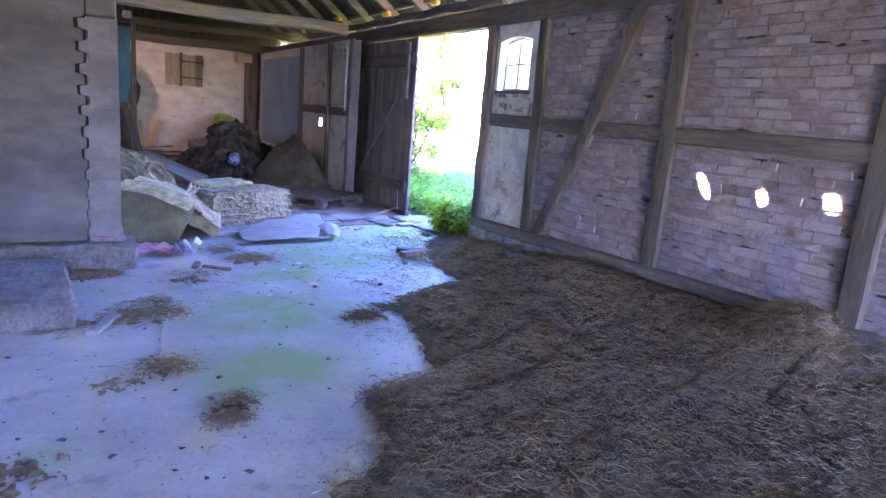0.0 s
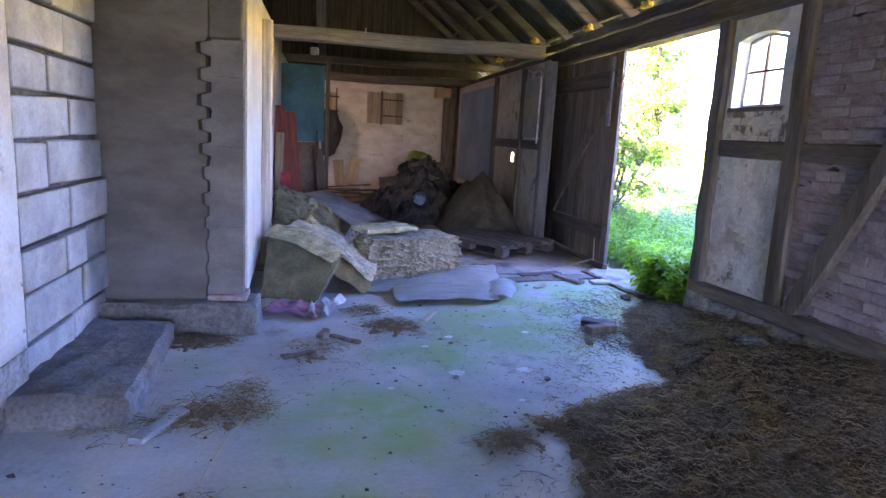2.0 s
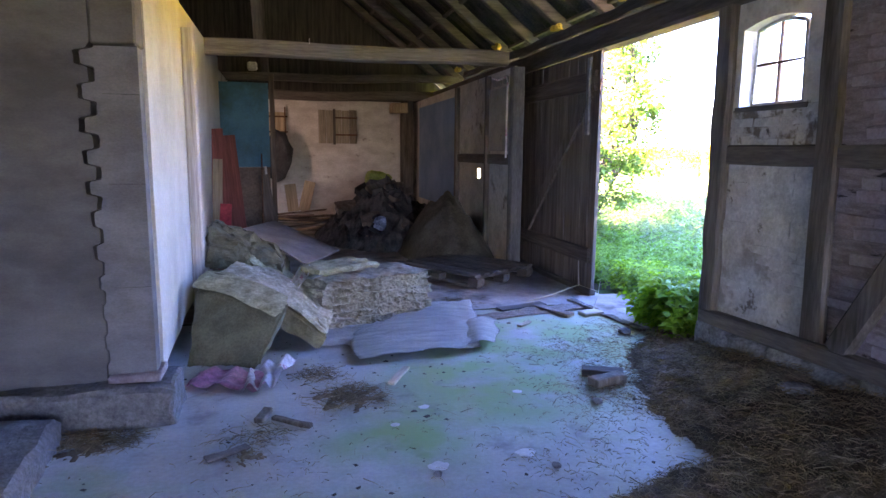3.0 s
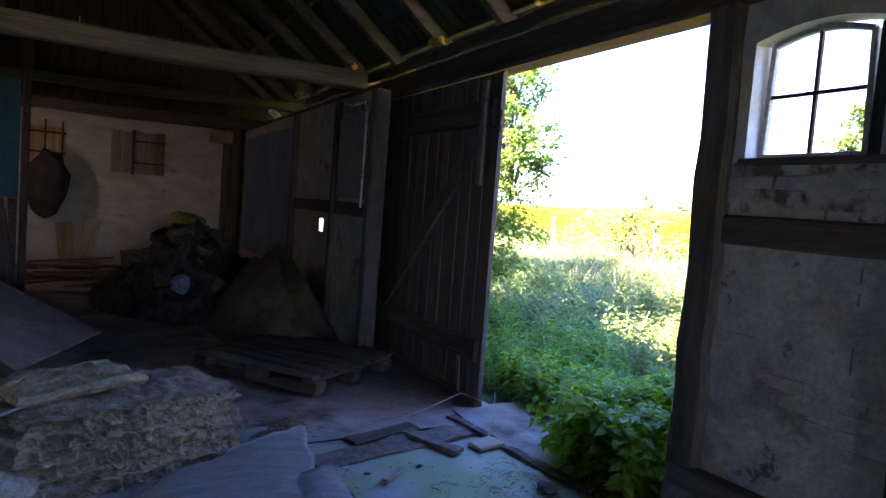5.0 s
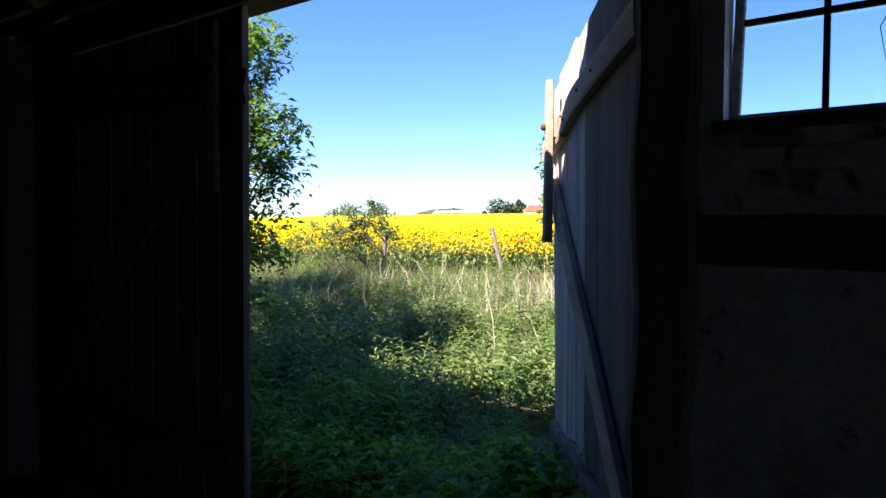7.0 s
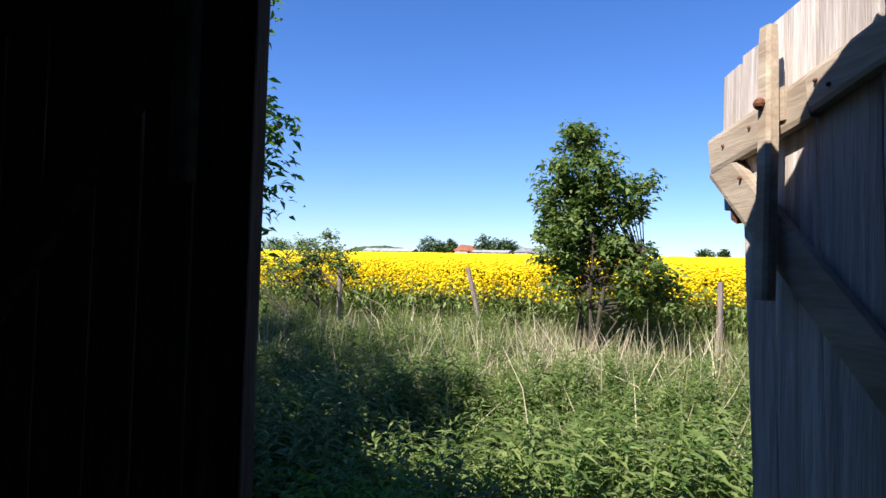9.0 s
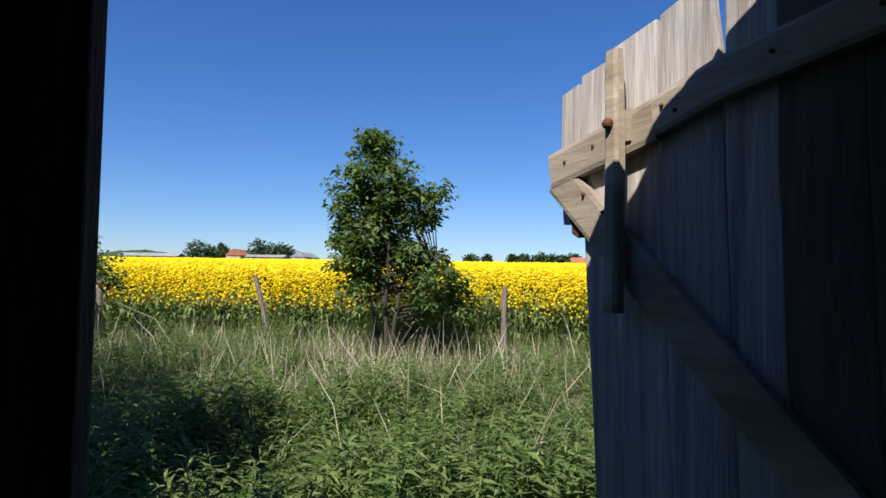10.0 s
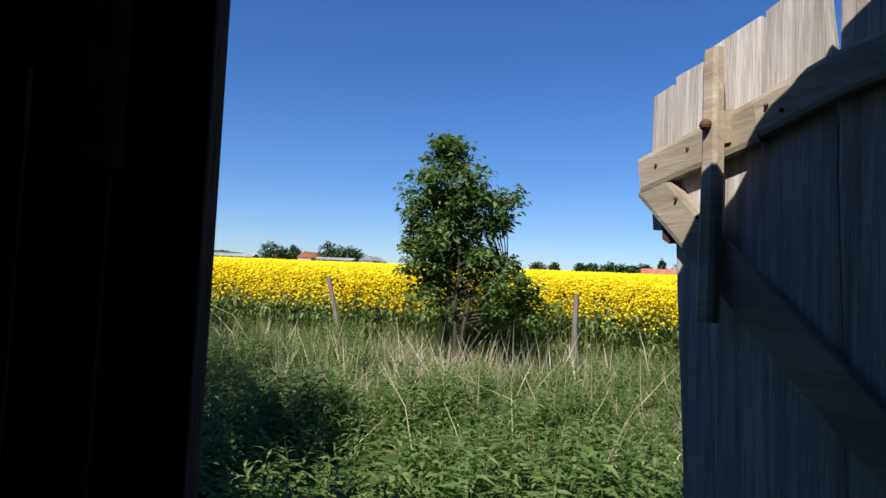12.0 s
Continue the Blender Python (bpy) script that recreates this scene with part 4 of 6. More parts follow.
part("shaft", rod(bmesh.new(), [(0, 0, 0), (0.01, 0, .7), (0, .0, 1.42)], .011, .009), IRON, o)
o = thing("shovel", "old shovel with a grey wooden shaft against the post", "shovel", pose(1.21, 10.9, 0, -12, -4, 0))
part("shaft", rod(bmesh.new(), [(0, 0, .25), (0, 0, 1.25)], .022, .018), SILVER_Z, o)
part("blade", rough(box(-.10, -.006, 0, .10, .006, .30, bevel=.003), 3, .006, 8), IRON, o)
o = thing("leaning_board", "grey-brown plank leaning near the doorway", "board", pose(1.26, 10.5, 0, -12, -8, 0), "boards on the partition")
part("plank", rough(box(-.07, -.012, 0, .07, .012, 1.15, bevel=.004), 2, .004, 3, 7), DOOR_Z, o)


# mineral wool
def slab(name, label, sx, sy, sz, at, material, seed, bend=0.0, torn=.02, cuts=9):
    bm = rough(box(-sx / 2, -sy / 2, 0, sx / 2, sy / 2, sz, bevel=.02), 0, 0)
    bmesh.ops.subdivide_edges(bm, edges=bm.edges[:], cuts=cuts, use_grid_fill=True)
    for v in bm.verts:
        q = v.co * 9 + Vector((seed * 5.1, seed, 0))
        v.co += noise.noise_vector(q) * torn + noise.noise_vector(q * 3) * torn * .5
        v.co.z += bend * (v.co.x / sx) ** 2 - bend * .25
    o = thing(name, label, "insulation", at, "mineral wool pieces")
    part("batt", bm, material, o, "", False)
    return o


def batt(name, label, front, push, material, seed, torn=.015, sag=0.0, cuts=11):
    """A wool batt from the four corners of one face (low left, low right, high right, high left) and its thickness."""
    a, b, c, d = [Vector(p) for p in front]
    push = Vector(push)
    base = (a + b + c + d) / 4
    bm = bmesh.new()
    vs = [bm.verts.new(p - base) for p in (a, b, c, d, a + push, b + push, c + push, d + push)]
    for f in ((0, 1, 2, 3), (7, 6, 5, 4), (0, 4, 5, 1), (1, 5, 6, 2), (2, 6, 7, 3), (3, 7, 4, 0)):
        bm.faces.new([vs[i] for i in f])
    bmesh.ops.bevel(bm, geom=bm.edges[:], offset=.02, segments=2, affect="EDGES")
    bmesh.ops.subdivide_edges(bm, edges=bm.edges[:], cuts=cuts, use_grid_fill=True)
    size = (b - a).length
    for v in bm.verts:
        q = v.co * 8 + Vector((seed * 5.1, seed, 0))
        v.co += noise.noise_vector(q) * torn + noise.noise_vector(q * 2.9) * torn * .6
        u = (v.co.dot((b - a).normalized()) / size + .5)
        v.co.z += sag * (4 * u * (1 - u))
        v.co.z = max(v.co.z, -base.z + .004)
    bmesh.ops.recalc_face_normals(bm, faces=bm.faces[:])
    o = thing(name, label, "insulation", pose(*base), "mineral wool pieces")
    part("batt", bm, material, o)
    return o


batt("insulation_slab", "thick dirty olive mineral wool slab tipped on its edge by the pier", ((.70, 6.06, .01), (1.15, 5.90, .01), (1.29, 6.02, .31), (.72, 6.52, .46)), (.10, .20, .10), WOOL_DARK, 1, .012, .02)
batt("insulation_sheet", "pale yellow-green mineral wool sheet on top of the slab", ((.69, 6.47, .475), (1.29, 6.005, .325), (1.36, 6.10, .375), (.75, 6.64, .545)), (.03, .17, .03), WOOL, 11, .014, .035)
batt("insulation_slab", "thick brown-olive mineral wool slab sliding off the heap", ((.80, 6.62, .32), (1.57, 6.29, .0), (1.645, 6.35, .085), (.84, 6.80, .465)), (.08, .50, .03), mat("brown_olive_wool", (0.15, 0.125, 0.07), (0.27, 0.235, 0.14), 5, 1.0, 0.9, 70, dist=0.02, grain=0.25), 2, .020, .06, 14)
batt("insulation_sheet", "pale frayed top layer of the sliding slab", ((.83, 6.78, .475), (1.645, 6.335, .095), (1.67, 6.37, .135), (.86, 6.84, .515)), (.09, .52, .03), mat("frayed_wool", (0.30, 0.275, 0.20), (0.60, 0.56, 0.45), 9, 1.0, 1.0, 45, dist=0.04, grain=0.3), 3, .026, .06, 18)
batt("insulation_tuft", "torn dark mineral wool piece on top of the heap", ((.70, 7.42, .42), (1.40, 7.45, .20), (1.36, 7.62, .42), (.70, 7.68, .77)), (.02, .35, .04), WOOL_DARK, 4, .05, .03, 14)
batt("insulation_tuft", "torn yellow mineral wool scrap between the sheets", ((1.05, 7.18, .36), (1.35, 7.12, .22), (1.33, 7.25, .36), (1.05, 7.34, .50)), (.02, .22, .02), WOOL, 5, .05, .0, 10)
slab("insulation_sheet", "lower mineral wool layers in the heap", .62, .9, .34, pose(1.0, 7.50, 0, 0, 0, 6), WOOL_DARK, 6, 0, .03)

# the stacked bale
bale = thing("wool_bale", "grey-beige bale of layered mineral wool strips standing on plastic", "bale", pose(2.03, 7.14, .03, 0, 0, 20))
rg = random.Random(12)
z = 0.0
for r in range(6):
    hgt = .070 + rg.uniform(-.006, .008)
    lx = .50 - .02 * abs(r - 2.5) + rg.uniform(-.02, .02)
    bm = bmesh.new()
    bx(bm, -lx - .02, -.26, 0, lx, .26, hgt)
    for axis, cuts in ((0, 60), (1, 14), (2, 4)):
        es = [e for e in bm.edges if abs((e.verts[0].co - e.verts[1].co).normalized()[axis]) > .99]
        bmesh.ops.subdivide_edges(bm, edges=es, cuts=cuts, use_grid_fill=True)
    cracks = sorted(rg.uniform(-.55, .55) for _ in range(13))
    for v in bm.verts:
        q = Vector((v.co.x * 9, v.co.y * 9, (v.co.z + z) * 12))
        bend = .035 * noise.noise(Vector((v.co.x * 6, (v.co.z + z) * 14, 9))) + .02 * noise.noise(Vector((v.co.x * 20, (v.co.z + z) * 30, 3)))
        near = min(abs(v.co.x + bend - c) for c in cracks)
        k = noise.noise(q) * .030 + noise.noise(q * 2.7) * .018 + noise.noise(q * 6.1) * .008 - .026 * max(0, 1 - near / .018)
        rim = abs(v.co.z - hgt / 2) / (hgt / 2)
        k -= .016 * rim ** 4
        if abs(v.co.y) > .25:
            v.co.y += math.copysign(k, v.co.y)
        if v.co.x > lx - .01 or v.co.x < -lx:
            v.co.x += math.copysign(k * 1.5, v.co.x)
        v.co.z += noise.noise(q * .9) * .022 + noise.noise(q * 2.2) * .009
        v.co.x -= .10 * max(0.0, -v.co.x - .3)
    o = part("wool_layer", bm, BALE, bale, "", False)
    o.matrix_basis = pose(rg.uniform(-.012, .012), rg.uniform(-.015, .015), z, 0, 0, rg.uniform(-2, 2))
    z += hgt * .96
slab("insulation_sheet", "thin torn mineral wool layer on top of the bale", .58, .42, .045, pose(1.80, 7.16, .445, 0, -3, 24), WOOL, 9, -.03, .018)
o = thing("board_scrap", "small pale grey board scrap lying on the bale", "board", pose(1.66, 6.93, .455, -6, -12, 28))
part("plank", rough(box(-.14, -.05, -.006, .14, .05, .006, bevel=.003), 1, .003, 6), CEMENT_PALE, o)


def quad_board(label, corners, thick, material, seed):
    """A stiff board from its four corners."""
    base = sum((Vector(c) for c in corners), Vector()) / 4
    bm = bmesh.new()
    bm.faces.new([bm.verts.new(Vector(c) - base) for c in corners])
    bmesh.ops.subdivide_edges(bm, edges=bm.edges[:], cuts=6, use_grid_fill=True)
    rough(bm, 0, .006, 4, seed)
    bmesh.ops.recalc_face_normals(bm, faces=bm.faces[:])
    bmesh.ops.solidify(bm, geom=bm.faces[:], thickness=thick)
    o = thing("fibre_board", label, "board", pose(*base))
    part("sheet", bm, material, o)
    return o


quad_board("grey fibre board sheet tilted over the heap", ((.95, 8.45, .66), (1.548, 7.60, .42), (1.96, 8.90, .34), (1.25, 9.72, .60)), .014, BOARD_GREY, 1)



# plastic sheets
def sheet(name, label, outline, material, seed, lift, n=34, ripple=0.012, category="plastic sheet", thick=.004):
    """A crumpled sheet between four corners, with a thickness."""
    a, b, c, d = [Vector(p) for p in outline]
    bm = bmesh.new()
    g = []
    for i in range(n + 1):
        row = []
        for j in range(n + 1):
            u, w = i / n, j / n
            p = (a * (1 - u) + b * u) * (1 - w) + (d * (1 - u) + c * u) * w
            q = p * 5 + Vector((seed, 0, 0))
            e = noise.noise_vector(q * .8) * .05
            z = lift(u, w) + ripple * (1 + noise.noise(q)) + ripple * .6 * noise.noise(q * 3.3)
            row.append(bm.verts.new((p.x + e.x, p.y + e.y, p.z + max(z, .004))))
        g.append(row)
    for i in range(n):
        for j in range(n):
            bm.faces.new((g[i][j], g[i + 1][j], g[i + 1][j + 1], g[i][j + 1]))
    bmesh.ops.solidify(bm, geom=bm.faces[:], thickness=thick)
    return whole(name, bm, material, label, category, "", True)


sheet("plastic_sheet", "grey-white woven plastic sheet folded on the concrete floor", ((1.84, 5.93, 0), (2.74, 6.02, 0), (3.05, 7.32, 0), (1.82, 6.52, 0)), FABRIC, 1,
      lambda u, w: .03 + .05 * u * (1 - u) * 4 * (.3 + .7 * w) + .07 * max(0, w - .5) * u, ripple=.012)
sheet("plastic_sheet", "crumpled grey plastic sheet under the wool bale", ((1.55, 6.35, 0), (2.0, 6.25, 0), (2.85, 7.45, 0), (1.55, 7.0, 0)), FABRIC, 4, lambda u, w: .012 + .02 * w, ripple=.02)
sheet("plastic_fold", "rolled end of the woven plastic sheet", ((2.60, 6.0, .02), (2.86, 6.08, .02), (3.10, 6.70, .02), (2.80, 6.72, .02)), FABRIC, 7, lambda u, w: .035 * math.sin(math.pi * min(1, u * 1.05)) + .012, n=20, ripple=.008)
sheet("film_scrap", "crumpled pink plastic film on the floor by the pier", ((.72, 5.72, 0), (1.14, 5.50, 0), (1.24, 5.74, 0), (.84, 5.98, 0)), PINK, 2, lambda u, w: .03 * math.sin(u * 9) ** 2, n=22, ripple=.03)
sheet("film_scrap", "crumpled white printed plastic film beside the pink one", ((1.08, 5.52, 0), (1.28, 5.55, 0), (1.42, 6.05, 0), (1.18, 5.90, 0)), WHITE_FILM, 5, lambda u, w: .05 * math.sin(u * 7 + w * 3) ** 2, n=22, ripple=.03)
sheet("film_scrap", "red and white film caught in the insulation heap", ((1.36, 6.92, .30), (1.50, 6.88, .30), (1.56, 7.14, .44), (1.44, 7.18, .40)), WHITE_FILM, 8, lambda u, w: .03 * math.sin(u * 8) ** 2, n=14, ripple=.02)


# pallets
def pallet(at, label):
    o = thing("pallet", label, "pallet", at, "pallets")
    for i in range(7):
        y = -.47 + i * .157
        part("deck_board", rough(box(-.6, y - .05, .122, .6, y + .05, .144, bevel=.004), 1, .003, 5, i), OLD_X, o)
    for x in (-.55, 0, .55):
        part("cross_board", box(x - .05, -.5, .099, x + .05, .5, .1215, bevel=.003), OLD_Y, o)
        for y in (-.44, 0, .44):
            part("block", rough(box(x - .07, y - .06, .022, x + .07, y + .06, .0985, bevel=.006), 1, .003, 6), OLD_X, o)
    for y in (-.44, 0, .44):
        part("skid", box(-.6, y - .05, 0, .6, y + .05, .0215, bevel=.003), OLD_X, o)
    return o


pallet(pose(3.38, 8.74, .0265, 0, 0, 123), "weathered wooden pallet lying on the dusty floor")

# dark rubble heap at the far end
rg = random.Random(21)
heap = thing("rubble_heap", "dark heap of broken boards, bags and rubble", "heap", pose(3.0, 12.4, 0))
bm = bmesh.new()
bmesh.ops.create_grid(bm, x_segments=44, y_segments=44, size=1.0)
for v in bm.verts:
    r = math.hypot(v.co.x, v.co.y)
    h = max(0, 1 - r) ** .8 * .95
    v.co = Vector((v.co.x * 1.15, v.co.y * 1.7, h * (1 + .35 * noise.noise(v.co * 5)) + .09 * noise.noise(v.co * 13) * (h > 0)))
part("mound", bm, RUBBLE, heap)
for i in range(60):
    a, r = rg.uniform(0, 6.28), rg.uniform(.1, .95)
    x, y = r * math.cos(a) * 1.05, r * math.sin(a) * 1.5
    h = max(0, 1 - r) ** .8 * .95
    s = rg.uniform(.08, .22)
    o = part("rubble_piece", rough(box(-s, -s * .6, -s * .35, s, s * .6, s * .35, bevel=.01), 1, .03, 5, i), (RUBBLE, RUBBLE, DOOR_Z, BLACK)[i % 4], heap)
    o.matrix_basis = pose(x, y, h + .02, rg.uniform(-40, 40), rg.uniform(-40, 40), rg.uniform(0, 360))
o = thing("feed_sack", "yellow-green plastic sack standing in the rubble", "sack", pose(3.02, 13.55, .62, 0, 12, 0))
part("sack", rough(box(-.24, -.10, 0, .24, .10, .46, bevel=.05), 5, .03, 6), LIME_BAG, o)
o = thing("blue_bag", "crumpled pale blue plastic bag on the rubble", "bag", pose(2.72, 10.95, .40))
bm = bmesh.new()
bmesh.ops.create_icosphere(bm, subdivisions=3, radius=.09)
rough(bm, 0, .05, 14)
part("bag", bm, BLUE_FILM, o)
o = thing("earth_mound", "brown mound of dusty hay and earth against the wall", "heap", pose(3.58, 10.45, 0))
bm = bmesh.new()
bmesh.ops.create_grid(bm, x_segments=36, y_segments=36, size=1.0)
for v in bm.verts:
    r = math.hypot(v.co.x, v.co.y)
    h = max(0.0, 1 - r ** 1.7) ** 1.2
    v.co = Vector((v.co.x * .66, v.co.y * 1.40, h * .84 + .16 * noise.noise(v.co * 3.2) * h + .07 * noise.noise(v.co * 9) * h))
part("mound", bm, mat("dusty_earth", (.09, .075, .055), (.17, .145, .11), 4, 1, .8, 40), o, "", True)

# loose wood, stones and scraps on the floor
scraps = [(3.72, 6.97, .42, .09, .03, 112, DOOR_Z, "short bleached plank lying by the threshold"), (4.03, 6.84, .20, .13, .025, 10, SILVER_X, "pale broken board end by the threshold"),
          (1.37, 5.05, .26, .035, .022, -42, DOOR_Z, "dark stick lying on the concrete"), (1.22, 5.16, .16, .05, .03, 72, DOOR_Z, "dark splintered wood chip on the concrete"),
          (1.07, 4.76, .22, .06, .014, 30, DOOR_Z, "flat dark piece of bark on the concrete"), (3.34, 5.34, .26, .11, .05, -28, OLD_X, "dark brick-like piece of wood in the straw"),
          (3.30, 5.20, .24, .10, .06, 12, DOOR_Z, "dark charred wood block in the straw"), (.485, 3.80, .34, .075, .030, 66, CEMENT_PALE, "pale slate-grey offcut on the floor"),
          (2.05, 5.62, .30, .05, .02, 60, SILVER_X, "short pale stick on the chaff"), (3.5, 7.2, .5, .12, .018, 14, OLD_X, "flat old board by the threshold"),
          (3.3, 6.62, .18, .05, .02, 40, SILVER_X, "small bleached wood chip")]
for i, (x, y, l, w, h, a, mt, lab) in enumerate(scraps):
    o = thing("wood_scrap", lab, "wood scrap", pose(x, y, .006 + (.0 if mt is OLD_X and y < 5.5 or h == .06 else 0), 0, 0, a), "wood scraps")
    part("piece", rough(box(-l / 2, -w / 2, 0, l / 2, w / 2, h, bevel=.005), 3, .008, 8, i), mt, o)
o = thing("threshold_board", "long rotten threshold board flush with the floor edge", "board", pose(3.55, 7.02, 0, 0, 0, 10))
part("plank", rough(box(-.62, -.10, .0, .62, .10, .016, bevel=.004), 9, .022, 9), DOOR_Z, o)
o = thing("threshold_board", "dark broken edge board in front of the door", "board", pose(4.13, 6.80, 0, 0, 0, -84))
part("plank", rough(box(-.55, -.035, .0, .55, .035, .03, bevel=.006), 9, .03, 9), DOOR_Z, o)
for i, (x, y, r) in enumerate(((4.0, 6.2, .05), (3.1, 4.95, .03), (2.0, 4.35, .02), (2.55, 4.30, .022), (4.15, 4.6, .10), (4.2, 3.9, .08), (1.6, 2.9, .015), (.9, 2.6, .014))):
    bm = bmesh.new()
    bmesh.ops.create_icosphere(bm, subdivisions=2, radius=r)
    rough(bm, 0, r * .35, 1 / r * .8, i)
    bmesh.ops.scale(bm, verts=bm.verts, vec=(1, 1.2, .6))
    bmesh.ops.translate(bm, verts=bm.verts, vec=(x, y, r * .45 + (.06 if x > 4.1 else 0)))
    whole("stone", bm, STONE, "small grey stone lying on the floor", "stone", group="stones")
for i, (x, y, z) in enumerate(((4.28, 8.40, 2.78), (4.24, 10.28, 2.86), (4.22, 12.2, 2.80), (4.3, 7.0, 2.80))):
    bm = rough(box(-.02, -.09, -.03, .04, .09, .035, bevel=.012), 4, .03, 12, i)
    bmesh.ops.translate(bm, verts=bm.verts, vec=(x, y, z))
    whole("foam_wad", bm, YELLOW, "yellow insulation foam wad stuffed under the eave", "insulation", group="foam wads")


# hay on the floor
def hay_edge(y):
    pts = ((-4, 1.0), (1.2, 1.05), (1.66, 1.18), (1.9, 1.5), (2.42, 1.58), (2.53, 2.05), (3.0, 2.25), (3.52, 2.34), (3.9, 2.45), (4.05, 2.85), (4.25, 3.35), (4.6, 3.32), (5.1, 3.45), (5.7, 3.75), (6.1, 4.15), (6.4, 4.7))
    for (a, u), (b, w) in zip(pts, pts[1:]):
        if y <= b:
            return u + (w - u) * (y - a) / (b - a)
    return 9.0


def hay_z(x, y):
    e = hay_edge(y) + .10 * noise.noise(Vector((x * 4, y * 4, 1))) + .05 * noise.noise(Vector((x * 11, y * 11, 5)))
    d = x - e
    if d < 0:
        return -.02
    near_wall = max(0.0, (x - 3.3) / 1.1)
    heap = .20 * math.exp(-((x - 4.25) / .28) ** 2 - ((y - 1.75) / .30) ** 2)
    return heap * (1 + .5 * noise.noise(Vector((x * 9, y * 9, 8)))) + min(.03, d * .12) + (.16 + .12 * min(1, max(0, (4.5 - y) / .8))) * near_wall ** 1.5 * min(1, max(0, (6.0 - y) / 1.2)) + .02 * noise.noise(Vector((x * 5, y * 5, 2))) * min(1, d * 4) + .012 * noise.noise(Vector((x * 14, y * 14, 2)))


bm = bmesh.new()
nx, ny = 90, 230
g = [[bm.verts.new((.9 + 3.5 * i / nx, -4 + 10.4 * j / ny, 0)) for j in range(ny + 1)] for i in range(nx + 1)]
for row in g:
    for v in row:
        v.co.z = hay_z(v.co.x, v.co.y)
for i in range(nx):
    for j in range(ny):
        if max(g[i][j].co.z, g[i + 1][j].co.z, g[i + 1][j + 1].co.z, g[i][j + 1].co.z) > -.015:
            bm.faces.new((g[i][j], g[i + 1][j], g[i + 1][j + 1], g[i][j + 1]))
bmesh.ops.delete(bm, geom=[v for v in bm.verts if not v.link_faces], context="VERTS")
whole("hay_layer", bm, HAY, "trodden brown hay covering the floor along the wall", "hay", "stuff", True)
rg = np.random.default_rng(5)
straws = [(np.array([(-l / 2, 0, 0), (l / 2, 0, .004), (l / 2, w, 0), (0, b, .012), (0, b + w, .010), (-l / 2, w, .003)]), np.array([(0, 3, 4), (0, 4, 5), (3, 1, 2), (3, 2, 4)])) for l, w, b in ((.04, .0015, .003), (.062, .0015, -.005), (.10, .0018, .009), (.15, .0022, -.010), (.022, .003, 0))]
spots = []
while len(spots) < 56000:
    y = rg.uniform(-1.0, 6.3)
    x = rg.uniform(1.0, 4.36)
    z = hay_z(x, y)
    if z > -.01:
        spots.append((int(rg.choice(5, p=(.3, .3, .12, .05, .23))), place(x, y, max(z, 0) + .006 + .012 * rg.random(), rg.uniform(0, 6.28), rg.normal(0, .25), rg.normal(0, .22))))
heaps = [(.75, 3.05, .16, 160), (.62, 3.92, .22, 190), (.85, 3.98, .16, 110), (.82, 4.25, .12, 60), (.36, 5.06, .16, 160), (.55, 5.02, .13, 90), (1.72, 5.35, .22, 260), (1.55, 5.75, .16, 120), (2.1, 3.55, .12, 200), (2.35, 3.72, .10, 80)]
strewn = [
         (.95, 2.35, .10, 130), (1.02, 2.55, .10, 90), (2.9, 7.45, .25, 150), (2.55, 4.1, .3, 60), (1.3, 4.5, .6, 90), (2.2, 4.7, .8, 130), (2.9, 5.9, .6, 110), (1.0, 2.0, .6, 70), (.05, 4.6, .35, 60), (.1, 5.0, .2, 60), (.3, 3.85, .2, 40), (3.2, 4.9, .5, 520), (2.8, 4.35, .45, 200), (3.6, 5.8, .5, 900), (3.4, 5.2, .45, 900), (3.9, 5.3, .4, 700), (2.2, 3.2, .4, 160), (1.9, 2.4, .35, 140), (1.4, 1.8, .3, 120), (3.95, 6.3, .3, 160), (3.8, 6.2, .4, 160), (1.2, 4.9, .2, 70)]
for x, y, r, n in heaps + strewn:
    for i in range(int(n * (1.9 if r < .28 else .8))):
        a, b = rg.normal(0, r * .5), rg.normal(0, r * .42)
        spots.append((int(rg.choice(5, p=(.36, .26, .05, .01, .32) if r > .28 else (.22, .28, .28, .15, .07))), place(x + a, y + b, .006 + .03 * rg.random() * max(0, 1 - abs(a) / r) * (n > 100), rg.uniform(0, 6.28), rg.normal(0, .2), rg.normal(0, .2))))
scatter("straw_litter", straws, spots, STRAW, label="loose straw stalks strewn over hay and concrete", category="straw", kind="stuff")

def hay_patch(x, y, r, seed, high=.014):
    """A matted scrap of hay with a ragged outline."""
    bm = bmesh.new()
    n = 34
    g = []
    for i in range(n + 1):
        row = []
        for j in range(n + 1):
            a, b = (2 * i / n - 1) * 1.5, (2 * j / n - 1) * 1.5
            q = Vector((a * 2.2 + seed * 3, b * 2.2, seed))
            h = .8 - math.hypot(a, b) * 1.05 + 1.5 * noise.noise(q) + 1.1 * noise.noise(q * 2.6)
            row.append(bm.verts.new((a * r, b * r, min(1, h) * high * (1 + .5 * noise.noise(q * 5)) if h > 0 else -.02)))
        g.append(row)
    for i in range(n):
        for j in range(n):
            f = (g[i][j], g[i + 1][j], g[i + 1][j + 1], g[i][j + 1])
            if max(v.co.z for v in f) > 0:
                bm.faces.new(f)
    bmesh.ops.delete(bm, geom=[v for v in bm.verts if not v.link_faces], context="VERTS")
    bmesh.ops.translate(bm, verts=bm.verts, vec=(x, y, .002))
    return whole("hay_clump", bm, HAY, "matted scrap of brown hay on the concrete", "hay", "", True, "hay clumps")


